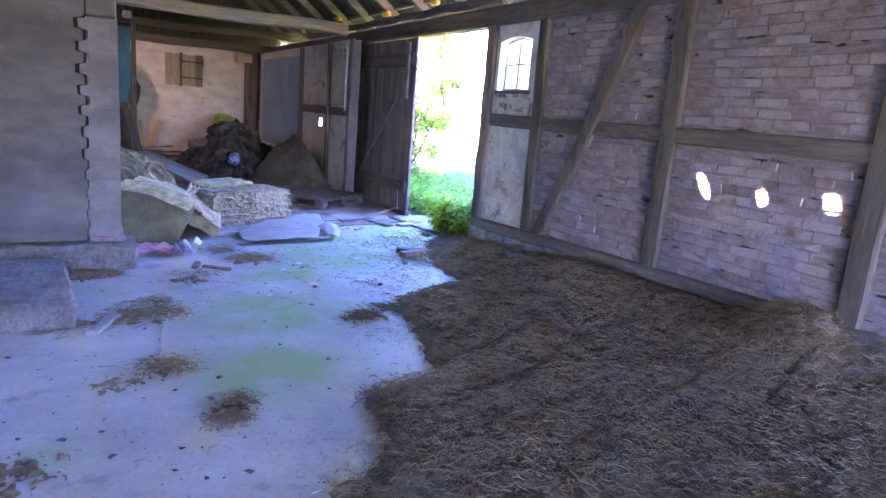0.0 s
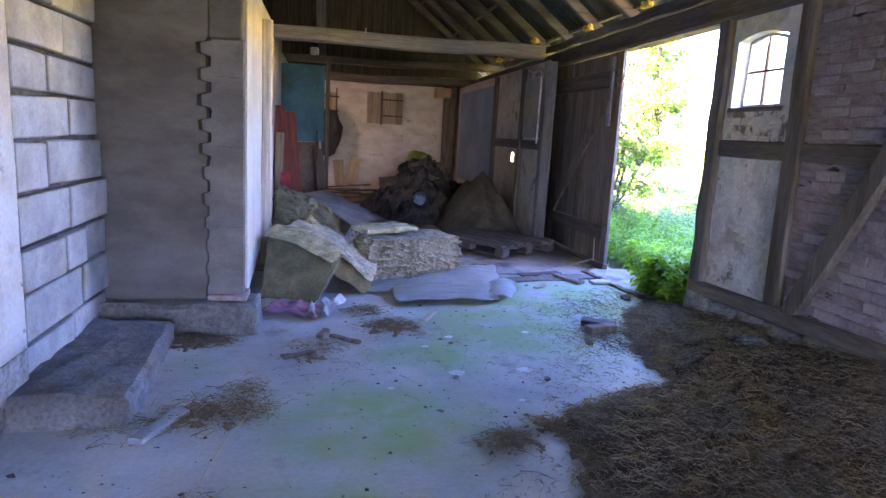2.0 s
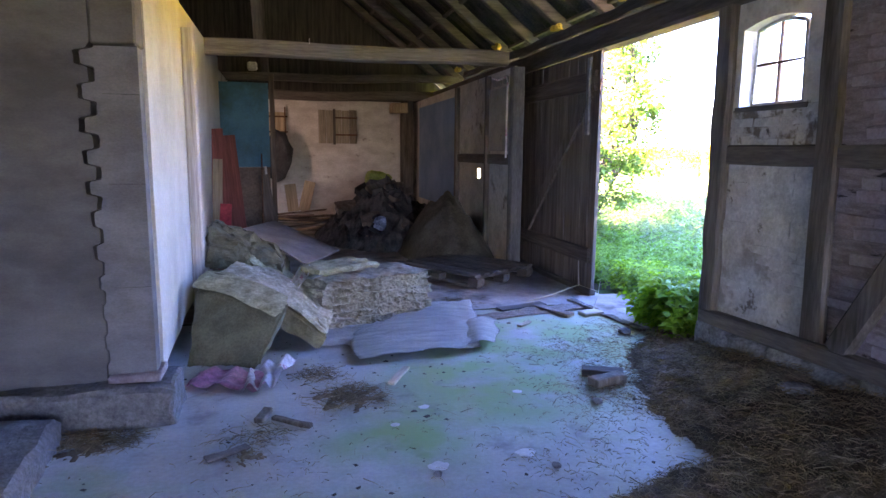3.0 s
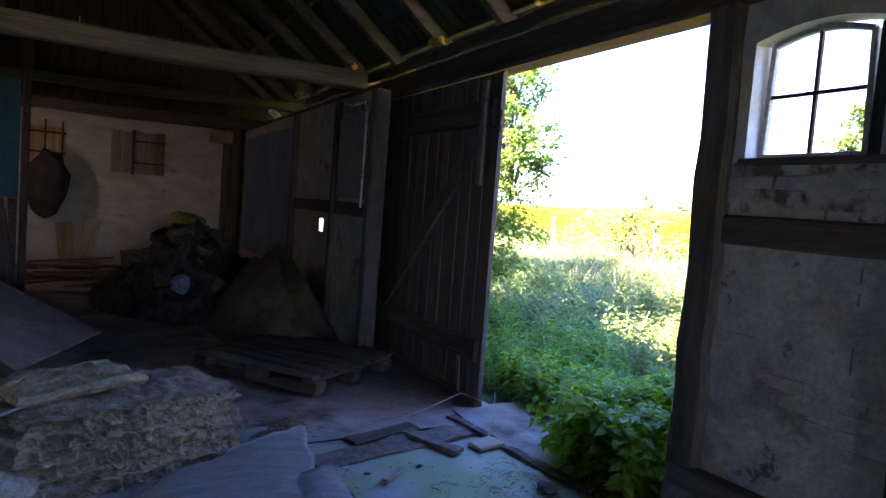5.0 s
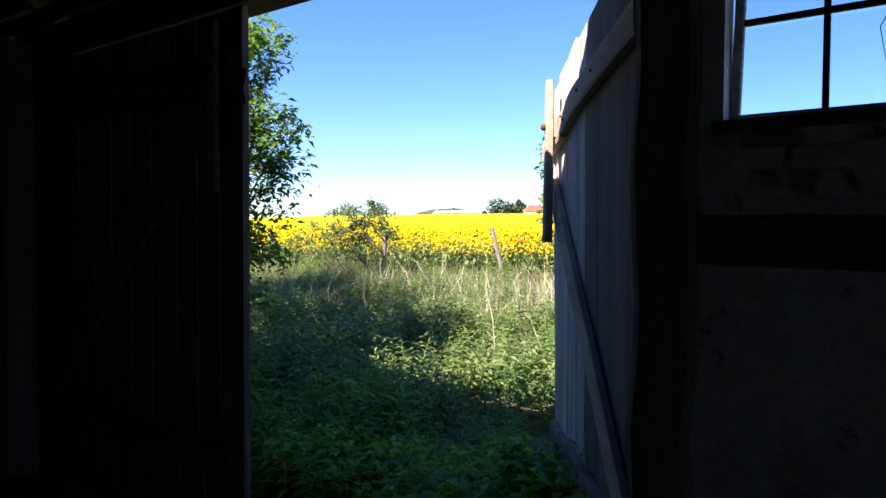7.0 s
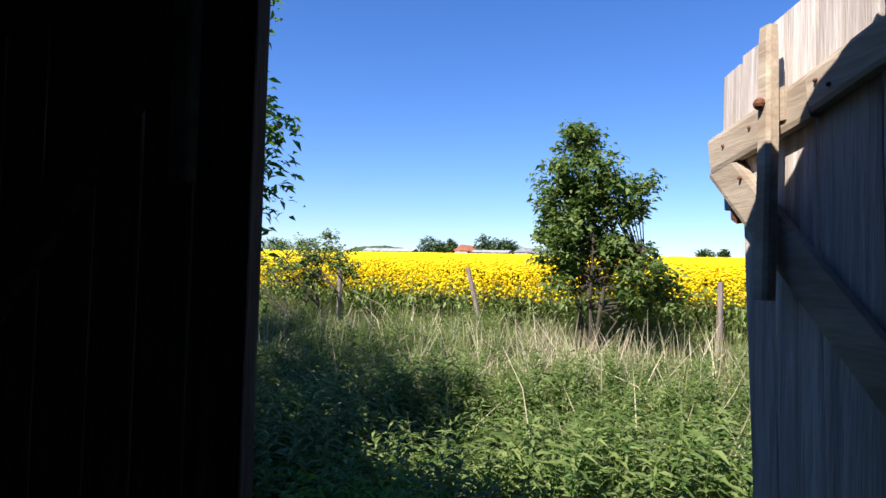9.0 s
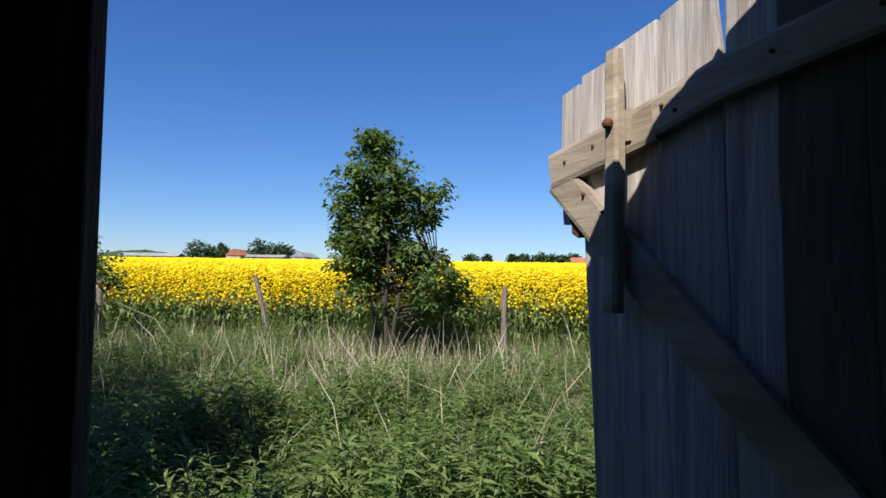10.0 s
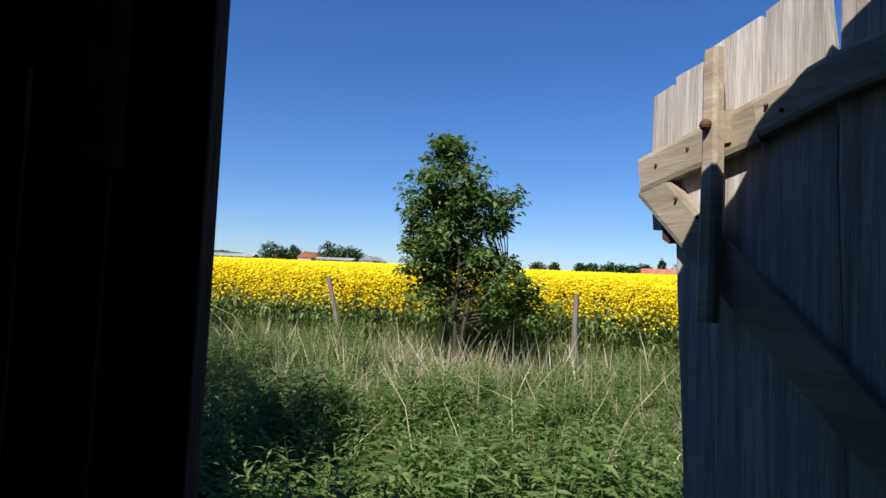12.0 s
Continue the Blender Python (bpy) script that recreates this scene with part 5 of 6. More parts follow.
for i, (x, y, r) in enumerate(((.75, 3.05, .10), (.64, 3.95, .15), (.40, 4.98, .13), (1.72, 5.35, .17), (2.1, 3.55, .11), (.97, 2.42, .10), (2.35, 3.72, .09), (.5, 2.9, .09), (.15, 2.2, .12), (1.15, 4.72, .07), (2.9, 7.45, .2))):
    hay_patch(x, y, r, i * 1.37)
# dark chips, crumbs and pale droppings on the concrete
chips = [(np.array([(-s, -s * .6, 0), (s, -s * .5, 0), (s * .7, s * .8, 0), (-s * .5, s * .5, 0), (0, 0, s * .5)]), np.array([(0, 1, 4), (1, 2, 4), (2, 3, 4), (3, 0, 4)])) for s in (.008, .014, .022, .005)]
spots = []
while len(spots) < 900:
    x, y = rg.uniform(-.1, 4.2), rg.uniform(.2, 7.1)
    if noise.noise(Vector((x * 1.4, y * 1.4, 4))) > rg.uniform(-.5, .5):
        spots.append((int(rg.choice(4, p=(.35, .15, .05, .45))), place(x, y, .004, rg.uniform(0, 6.28))))
scatter("floor_crumbs", chips, spots, mat("dark_crumbs", (.05, .045, .04), (.14, .12, .10), 9, .95, 0, 30, island=.3), label="dark chips and crumbs scattered on the concrete", category="debris", kind="stuff")
for i, (x, y, r) in enumerate(((2.02, 4.42, .05), (2.46, 4.45, .05), (2.1, 5.1, .03), (1.9, 4.9, .025), (2.7, 5.2, .03), (1.6, 4.2, .02), (2.3, 4.0, .02), (1.5, 1.95, .06))):
    bm = bmesh.new()
    ring = [bm.verts.new((x + r * (1 + .5 * noise.noise(Vector((math.cos(a) * 2, math.sin(a) * 2, i)))) * math.cos(a), y + r * (.8 + .5 * noise.noise(Vector((math.sin(a) * 2, math.cos(a), i)))) * math.sin(a), .009)) for a in np.linspace(0, 6.283, 19)[:-1]]
    top = bmesh.ops.extrude_face_region(bm, geom=[bm.faces.new(ring)])
    bmesh.ops.translate(bm, verts=[v for v in top["geom"] if isinstance(v, bmesh.types.BMVert)], vec=(0, 0, .003))
    whole("lime_splash", bm, PLASTER, "dried whitish splash on the concrete floor", "stain", group="lime splashes")
def hay_spot(x, y, yaw, tilt, lean):
    x = min(x, 4.34)
    return place(x, y, hay_z(x, y) + .004 + .03 * rg.random(), yaw, tilt, lean)


tuft = [(int(rg.integers(0, 5)), hay_spot(rg.normal(4.12, .11), rg.normal(1.75, .17), rg.uniform(0, 6.28), rg.normal(0, .5), rg.normal(0, .5))) for i in range(1100)]
scatter("hay_tuft", straws, tuft, STRAW, label="loose hay heaped against the wall", category="straw", kind="stuff")
o = thing("dry_stem", "long thin dry stem lying curved on the concrete", "stem")
part("stem", rod(bmesh.new(), [(.87, 3.95, .01), (.80, 3.65, .012), (.76, 3.40, .01), (.75, 3.15, .012), (.80, 2.9, .01)], .004, .002, 5), DRY, o)
o = thing("dry_stem", "dry bent stem sticking up by the door edge", "stem")
part("stem", rod(bmesh.new(), [(3.62, 7.38, .01), (3.9, 7.42, .06), (4.2, 7.45, .14), (4.33, 7.3, .10)], .005, .003, 5), DRY, o)
o = thing("dry_stem", "dry upright stem at the threshold", "stem")
part("stem", rod(bmesh.new(), [(4.08, 6.90, .02), (4.16, 6.97, .14), (4.26, 7.12, .24)], .004, .003, 5), DRY, o)


# ---- outside ----
rg = np.random.default_rng(11)


def herb(seed, h, n, ll, lw):
    """A leafy upright weed: stem and pairs of pointed leaves."""
    r = np.random.default_rng(seed)
    items = []
    stem = (np.array([(-.003, 0, 0), (.003, 0, 0), (0, .004, h)]), np.array([(0, 1, 2)]))
    items.append((stem, np.eye(4)))
    for i in range(n):
        z = h * (.22 + .78 * i / (n - 1))
        k = 1 - .45 * (i / (n - 1)) ** 2
        for s in (0, math.pi):
            lf = leaf_proto(ll * k * r.uniform(.8, 1.15), lw * k * r.uniform(.8, 1.15), r.uniform(.1, .35), r.uniform(.1, .45))
            items.append((lf, place(0, 0, z, i * 1.57 + s + r.normal(0, .3), r.uniform(.0, .75), r.normal(0, .2))))
    return join_protos(items)


herbs = [herb(s, h, n, ll, lw) for s, h, n, ll, lw in ((1, .42, 9, .13, .030), (2, .34, 8, .12, .036), (3, .50, 11, .14, .024), (4, .26, 6, .11, .044))]
fern = [herb(s, .28, 7, .10, .06) for s in (7, 8)]


spots = []
while len(spots) < 9500:
    x = 4.72 + 9.2 * rg.random() ** 1.15
    y = rg.uniform(1.5, 19)
    a = abs(math.atan2(y - 6.6, x - 3.0))
    if a > 1.15 or (x < 6.6 and y < 5.9 + (x - 4.5) * .66 and y > 4.9):
        continue
    dense = noise.noise(Vector((x * .5, y * .5, 7)))
    if x > 9.5 and dense < -.15 + (x - 9.5) * .08:
        continue
    s = rg.uniform(.65, 1.2) * (1.0 if x < 9 else .75) * (1 + .55 * noise.noise(Vector((x * .9, y * .9, 3))))
    spots.append((int(rg.integers(0, 4)), place(x, y, ground_z(x, y) - .02, rg.uniform(0, 6.28), rg.normal(0, .16), rg.normal(0, .16), s)))


def by_door(s):
    x, y = s[1][0, 3], s[1][1, 3]
    return x < 6.1 + .7 * noise.noise(Vector((x * 2.2, y * 2.2, 4))) + .5 * noise.noise(Vector((x * 9, y * 9, 1)))


near = [s for s in spots if by_door(s)]
far = [s for s in spots if not by_door(s)]
# plants in the barn's shade get the leaf colour raised for it
scatter("nettles", herbs, near, NETTLE_SHADE, label="dense knee-high green nettles outside the door, leaf colour raised for the barn's shade", category="weeds", kind="stuff")
scatter("weeds", herbs, far, NETTLE, label="low olive green weeds towards the field", category="weeds", kind="stuff")
spots = []
while len(spots) < 900:
    x, y = rg.uniform(4.25, 5.4), rg.uniform(5.78, 7.95)
    if x < 4.8 and (y < 5.84 or y > 6.38 + (x - 4.25) * 1.2):
        continue
    big = 1.35 if y < 6.7 else 1.0
    spots.append((int(rg.integers(0, 2)), place(x, y, -.02, rg.uniform(0, 6.28), rg.normal(0, .22), rg.normal(0, .22), rg.uniform(.6, 1.2) * big)))
scatter("ground_elder", fern, spots, leafy("fresh_leaf", (0.09, 0.24, 0.02), (0.26, 0.46, 0.06), .45), label="bright fresh green leaves growing at the threshold", category="weeds", kind="stuff")

blades = [blade_proto(l, w, b) for l, w, b in ((.26, .008, .08), (.36, .009, .14), (.20, .007, .05), (.48, .008, .24))]
spots = []
while len(spots) < 16000:
    x = 5.0 + 9.0 * rg.random() ** .8
    y = rg.uniform(1.0, 20)
    if abs(math.atan2(y - 6.6, x - 3.0)) > 1.1 or (x < 6.6 and y < 5.95 + (x - 4.5) * .70):
        continue
    if x < 8.5 and rg.random() < .8:
        continue
    spots.append((int(rg.integers(0, 4)), place(x, y, ground_z(x, y) - .02, rg.uniform(0, 6.28), rg.normal(0, .22), rg.normal(0, .22), rg.uniform(.6, 1.15))))
scatter("tall_grass", blades, spots, GRASS, label="long uneven grass between the weeds and the field", category="grass", kind="stuff")
spots = []
for cx, cy, r, n in ((10.4, 8.0, .9, 150), (9.8, 9.2, .7, 90), (11.2, 10.6, .9, 150), (11.0, 12.3, .9, 120), (9.3, 7.6, .6, 70), (10.9, 7.0, .8, 90), (8.2, 6.8, .6, 40), (8.4, 9.4, .8, 60), (11.4, 9.2, .6, 80), (9.9, 13.0, 1.0, 70)):
    for i in range(int(n * 1.7)):
        x, y = cx + rg.normal(0, r * .6), cy + rg.normal(0, r)
        spots.append((int(rg.integers(0, 3)), place(x, y, ground_z(x, y) - .02, rg.uniform(0, 6.28), rg.normal(0, .38), rg.normal(0, .38), rg.uniform(.7, 1.3))))
canes = [blade_proto(l, w, b) for l, w, b in ((.42, .009, .12), (.58, .010, -.1), (.32, .008, .2))]
scatter("dry_stalks", canes, spots, DRY, label="bleached dry stalks standing in the grass", category="stalks", kind="stuff")
for i, (p, q, r_) in enumerate((((8.6, 7.1, .30), (9.6, 8.3, .62), .010), ((7.4, 7.9, .34), (8.2, 8.5, .85), .007), ((8.9, 6.5, .42), (8.5, 5.9, .32), .009), ((9.7, 10.5, .5), (10.5, 11.6, 1.05), .008), ((7.7, 6.9, .25), (8.3, 6.5, .40), .009), ((11.2, 11.2, .6), (11.9, 12.8, 1.1), .007))):
    p, q = Vector(p), Vector(q)
    o = thing("dead_cane", "bleached bent dead cane in the weeds", "cane", group="dead canes")
    part("stem", rod(bmesh.new(), [p - Vector((0, 0, .3)), p.lerp(q, .4) + Vector((0, 0, .08)), q], r_ * .6, r_ * .3, 5), DRY, o)
spots = [(1, place(7.30 + rg.normal(0, .13), 7.55 + rg.normal(0, .13), ground_z(7.3, 7.5), rg.uniform(0, 6.28), rg.normal(0, .25), rg.normal(0, .25), rg.uniform(.7, 1.1))) for i in range(160)]
scatter("grass_tuft", blades, spots, leafy("rush_blade", (0.03, 0.09, 0.02), (0.07, 0.16, 0.03), .25), label="dark green tuft of rushes in the weeds", category="grass", kind="stuff")


# fence posts
def fence_post(x, y, top, lean_x, lean_y, r, label):
    z = ground_z(x, y)
    o = thing("fence_post", label, "fence post", pose(x, y, z), "fence posts")
    h = top - z
    part("post", rod(bmesh.new(), [(0, 0, -.1), (lean_x * .5 + .01, lean_y * .5, h * .5), (lean_x, lean_y, h)], r, r * .85, 8, .006), mat("fence_wood", (.16, .13, .11), (.30, .26, .23), 6, .9, .6, 20, stretch=(5, 5, .4)) if "fence_wood" not in bpy.data.materials else bpy.data.materials["fence_wood"], o)
    return o


fence_post(12.62, 13.52, 1.49, 0, 0, .05, "grey weathered fence post among brambles")
fence_post(12.50, 10.62, 1.50, -.06, .26, .042, "leaning grey fence post at the field edge")
fence_post(11.96, 7.17, 1.40, 0, .0, .04, "slim grey fence post at the field edge")
fence_post(12.3, 16.6, 1.45, .05, .1, .05, "grey weathered fence post among brambles")
o = thing("fence_wire", "sagging wire between the fence posts", "wire")
part("strand", rod(bmesh.new(), [(12.6, 13.5, 1.2), (12.5, 12.2, 1.08), (12.45, 10.85, 1.15)], .004, .004, 4), IRON, o)
part("strand", rod(bmesh.new(), [(12.45, 10.85, 1.15), (12.2, 9.0, 1.0), (11.96, 7.17, 1.1)], .004, .004, 4), IRON, o)


# trees
def crown_leaves(r, centres, n, leafs, spread):
    out = []
    for i in range(n):
        c, s = centres[int(r.integers(0, len(centres)))]
        d = r.normal(0, 1, 3)
        d = d / np.linalg.norm(d) * (r.random() ** .5) * s * spread
        out.append((int(r.integers(0, leafs)), place(c[0] + d[0], c[1] + d[1], c[2] + d[2] * .9, r.uniform(0, 6.28), r.uniform(-.8, .5), r.normal(0, .5), r.uniform(.7, 1.25))))
    return out


def tree(name, label, base, stems, twigs, blobs, n, leaf_sizes, material, seed, clump=.22, group=""):
    """stems: end point and radius from the base; blobs: (centre, radius) that the crown fills with clumps of leaves."""
    r = np.random.default_rng(seed)
    o = thing(name, label, "tree", pose(*base), group)
    tips = []
    for k, (ex, ey, ez, rad) in enumerate(stems):
        bm = bmesh.new()
        a = Vector((r.normal(0, .08), r.normal(0, .08), -.1))
        e = Vector((ex, ey, ez))
        pts = [a.lerp(e, u) + Vector((r.normal(0, .03), r.normal(0, .03), 0)) * math.sin(u * 3.14) for u in np.linspace(0, 1, 8)]
        rod(bm, pts, rad, rad * .3, 7)
        part("trunk", bm, BARK, o)
        tips.append(pts)
    centres = []
    bm = bmesh.new()
    for (c, s, k) in blobs:
        for i in range(k):
            d = r.normal(0, 1, 3)
            d = d / np.linalg.norm(d) * s * r.random() ** .4
            p = Vector((c[0] + d[0], c[1] + d[1], c[2] + d[2]))
            centres.append((p, clump * r.uniform(.6, 1.3)))
            stem = tips[int(r.integers(0, len(tips)))]
            q = min(stem, key=lambda w: (w - p).length + max(0, w.z - p.z) * 2)
            rod(bm, [q, q.lerp(p, .55) + Vector((0, 0, .05)), p], .012, .003, 4)
    part("branchwork", bm, BARK, o)
    protos = [leaf_proto(l, w, .2, .2) for l, w in leaf_sizes]
    scatter("crown", protos, crown_leaves(r, centres, n, len(protos), 1.0), material, o)
    return o


tree("elder_bush", "bushy dark green young tree with several stems at the field edge", (11.6, 8.72, ground_z(11.6, 8.72)),
     [(.1, .25, 2.9, .035), (-.1, -.1, 2.6, .03), (.1, -.35, 2.1, .03), (0, .5, 2.0, .025), (0, -.7, 1.1, .02), (.1, .1, 2.2, .03)], 0,
     [((0, .22, 2.78), .26, 12), ((0, -.02, 2.35), .50, 28), ((0, .28, 2.05), .50, 26), ((0, -.22, 1.85), .50, 26), ((0, .35, 1.55), .50, 24), ((0, -.05, 1.45), .46, 20), ((0, .55, 1.65), .35, 10),
      ((0, -.62, 2.08), .18, 5), ((0, -.70, .98), .42, 18), ((0, -.98, .80), .22, 8), ((0, -.42, 1.15), .30, 9), ((0, .15, 1.08), .40, 18)],
     13000, ((.095, .042), (.12, .048), (.08, .034)), BUSH_LEAF, 5, .19)
tree("ash_tree", "tall leafy tree with pale green foliage beside the barn", (7.4, 14.2, ground_z(7.4, 14.2)),
     [(.2, .2, 5.2, .09), (-.3, -.6, 4.2, .05), (.4, -.5, 3.8, .05)], 0,
     [((0, 0, 4.9), .95, 26), ((.1, -.55, 4.0), .95, 34), ((0, -.2, 3.2), 1.15, 40), ((.2, -.7, 2.5), .95, 34), ((0, .2, 2.2), 1.2, 34), ((.2, -.75, 1.6), .8, 26), ((-.2, .5, 1.3), 1.1, 26), ((-.6, .6, 4.0), 1.2, 30), ((-.8, -.6, 3.0), .95, 26), ((-.4, -.5, 4.3), .9, 22), ((.6, .8, 3.2), 1.2, 30)],
     20000, ((.10, .036), (.13, .04), (.08, .03)), TREE_LEAF, 6, .24)
# last five crown blobs are unseen, added to block sky from the open leaf
tree("hawthorn", "leafy pale green tree beside the barn wall", (5.9, 11.0, ground_z(5.9, 11.0)),
     [(.0, .0, 3.0, .05), (.0, -1.5, 2.7, .03), (.1, -1.2, 3.1, .03), (.3, .5, 2.6, .04), (.1, -1.4, 1.6, .025)], 0,
     [((.1, .2, 2.6), .85, 30), ((.1, 0, 1.7), .8, 26), ((.1, -.8, 2.6), .7, 26), ((.1, -.7, 1.5), .7, 24), ((0, -1.5, 2.35), .50, 20), ((.05, -1.5, 2.95), .40, 14), ((.05, -1.55, 1.75), .48, 18), ((.1, -1.1, 3.35), .50, 16),
      ((0, -1.4, 1.15), .5, 16), ((.2, .5, .9), .8, 16), ((.3, .6, 3.2), .8, 22), ((0, -1.9, 2.15), .25, 6), ((.4, 1.3, 3.6), 1.3, 46), ((.6, 2.4, 3.0), 1.5, 46), ((.6, 1.3, 4.9), 1.2, 34), ((1.2, 2.2, 1.8), 1.3, 34), ((.3, .2, 4.3), .8, 20)],
     32000, ((.075, .030), (.09, .034), (.06, .026)), TREE_LEAF, 8, .19)
tree("bramble_bush", "arching bramble bush with dark leaves by a fence post", (11.8, 13.6, ground_z(11.8, 13.6)),
     [(.1, -1.2, 1.15, .012), (.0, -.5, 1.5, .012), (0, .5, 1.3, .012), (.1, -.9, .8, .012), (0, .3, .9, .014)], 0,
     [((0, -.35, 1.10), .36, 16), ((0, .3, 1.0), .45, 18), ((0, -.9, 1.02), .25, 8), ((0, 0, .7), .6, 18), ((0, 1.0, .9), .6, 18), ((0, -.45, 1.48), .12, 4)],
     2600, ((.08, .045), (.06, .04)), BUSH_LEAF, 9, .16)

# rape field
stem_p = (np.array([(-.006, 0, 0), (.006, 0, 0), (0, 0, 1.05)]), np.array([(0, 1, 2)]))


def rape(seed, leaves):
    r = np.random.default_rng(seed)
    green, bloom = [(stem_p, np.eye(4))], []
    for i in range(leaves):
        green.append((leaf_proto(r.uniform(.10, .18), r.uniform(.03, .06), .2, .5), place(0, 0, r.uniform(.15, .85), r.uniform(0, 6.28), r.uniform(-.4, .6), 0)))
    octa = np.array([(1, 0, 0), (-1, 0, 0), (0, 1, 0), (0, -1, 0), (0, 0, 1), (0, 0, -.6)], float)
    tri = np.array([(0, 2, 4), (2, 1, 4), (1, 3, 4), (3, 0, 4), (2, 0, 5), (1, 2, 5), (3, 1, 5), (0, 3, 5)])
    for i in range(13):
        s = r.uniform(.018, .036)
        bloom.append(((octa * s, tri), place(r.normal(0, .09), r.normal(0, .09), 1.12 - .46 * r.random() ** 1.7, r.uniform(0, 1.5), r.normal(0, .3))))
    return join_protos(green), join_protos(bloom)


kinds = [rape(s, 9) for s in range(5)]
spots = []
while len(spots) < 7600:
    u = rg.random()
    x = 12.9 + 12.5 * u ** 1.5
    y = 7 + rg.uniform(-1, 1) * (5.5 + x * .55) + 3.5
    if math.hypot(x - 11.6, y - 8.7) < 1.0:
        continue
    spots.append((int(rg.integers(0, 5)), place(x, y, ground_z(x, y) - (.12 if x < 13.6 else 0) * rg.random(), rg.uniform(0, 6.28), rg.normal(0, .12), rg.normal(0, .12), rg.uniform(.82, 1.04))))
scatter("rape_plants", [k[0] for k in kinds], spots, RAPE_GREEN, label="green stems and leaves of the rape field's edge", category="crop", kind="stuff")
scatter("rape_flowers", [k[1] for k in kinds], spots, FLOWER, label="bright yellow rape flowers at the field's edge", category="crop", kind="stuff")
octa = np.array([(1, 0, 0), (-1, 0, 0), (0, 1, 0), (0, -1, 0), (0, 0, .9), (0, 0, -.4)], float)
tri = np.array([(0, 2, 4), (2, 1, 4), (1, 3, 4), (3, 0, 4)])
spots = []
for i in range(26000):
    x = 15 + 47 * rg.random() ** 1.2
    y = 8 + rg.uniform(-1, 1) * (5 + x * .75) + x * .12
    spots.append((0, place(x, y, ground_z(x, y) + .97 + .10 * rg.random(), rg.uniform(0, 1.5), 0, 0, rg.uniform(.03, .065) * (1 + x / 60))))
scatter("rape_bloom", [(octa, tri)], spots, FLOWER, label="sea of yellow rape blossom", category="crop", kind="stuff")
bm = bmesh.new()
xs = [14.6 + 0.7 * i for i in range(66)] + [62, 66, 75]
ys = [-60 + 1.4 * j for j in range(115)]
g = [[bm.verts.new((x, y, ground_z(x, y) + .93 + .06 * noise.noise(Vector((x * 1.3, y * 1.3, 0))) - (1.0 if x > 70 else 0))) for y in ys] for x in xs]
for i in range(len(xs) - 1):
    for j in range(len(ys) - 1):
        bm.faces.new((g[i][j], g[i + 1][j], g[i + 1][j + 1], g[i][j + 1]))
whole("rape_field", bm, CANOPY, "wide field of flowering yellow rape", "field", "stuff", True)

# far trees and houses on the horizon
lp = [leaf_proto(1.5, .9, .3, .2), leaf_proto(1.1, .8, .3, .3)]


def far_tree(x, y, top, w, label="distant rounded tree on the horizon", thin=1.0):
    r = np.random.default_rng(int(abs(y) * 10))
    o = thing("far_tree", label, "tree", pose(x, y, 1.9), "trees on the horizon")
    h = top - 1.9
    part("trunk", rod(bmesh.new(), [(0, 0, 0), (.1, 0, h * .5), (0, .1, h * .8)], .35, .12, 6), BARK, o)
    sp = []
    for i in range(int(800 * thin)):
        d = r.normal(0, 1, 3)
        d /= np.linalg.norm(d)
        k = r.random() ** .45
        sp.append((int(r.integers(0, 2)), place(d[0] * w * k * .5, d[1] * w * k * .5 * (1 + .3 * noise.noise(Vector(d * 2))), h * .64 + d[2] * h * .38 * k * (1 + .25 * noise.noise(Vector(d * 3 + 5))), r.uniform(0, 6.28), r.uniform(-1, 1), 0, r.uniform(.6, 1.2))))
    scatter("crown", lp, sp, FAR_LEAF, o)


def far_house(x, y, eave, ridge, length, roof, label, yaw=0):
    o = thing("farmhouse", label, "house", pose(x, y, 1.9, 0, 0, yaw), "houses on the horizon")
    e, r_ = eave - 1.9, ridge - 1.9
    part("wall", box(-3, -length / 2, 0, 3, length / 2, e), FAR_WALL, o)
    part("roof", prism(bmesh.new(), [(-3.5, e), (3.5, e), (0, r_)], "y", -length / 2 - .3, length / 2 + .3), roof, o)
    for k in (-.3, 0, .3):
        part("window", box(-3.06, length * k - .5, e - 2.2, -2.99, length * k + .5, e - .8), BLACK, o)


for x, y, t, w in ((250, 145, 14.4, 11), (250, 139, 12.0, 7), (250, 118, 14.8, 10), (250, 111, 13.4, 10), (250, 106, 13.0, 8), (250, 24, 9.7, 4), (250, 14, 10.0, 6), (250, 10, 10.2, 7), (250, 3, 10.5, 9), (250, -1, 9.9, 5), (250, -5, 10.1, 6), (250, -9, 10.3, 7), (250, -15.4, 12.4, 2.5), (250, -22, 10.6, 8), (250, -26, 10.2, 8), (250, -40, 10.4, 10), (250, -52, 12.0, 4), (250, -60, 10.8, 12),
                   (250, 30, 9.6, 8), (250, 60, 9.8, 9), (250, 78, 9.9, 8), (250, 215, 13.0, 14), (250, 235, 13.5, 16)):
    far_tree(x, y, t + 1.3, w)
for x, y, t, w in ((250, 134, 14.3, 4.2), (250, 132, 12.5, 3.5)):
    far_tree(x, y, t, w, "distant dark pointed spruce on the horizon")
far_house(245, 124, 9.2, 11.8, 10, FAR_RED, "distant farmhouse with a steep reddish roof", 90)
far_house(245, 112, 8.7, 9.8, 16, FAR_ROOF, "long low distant farm building with a grey roof")
far_house(245, 96, 8.8, 10.8, 16, FAR_ROOF, "distant barn with a green-grey roof", 90)
far_house(245, 162, 8.6, 10.0, 26, FAR_ROOF, "long low distant farm building with a pale roof")
far_house(245, -14, 8.2, 10.2, 12, FAR_RED, "distant house with a red roof")
bm = bmesh.new()
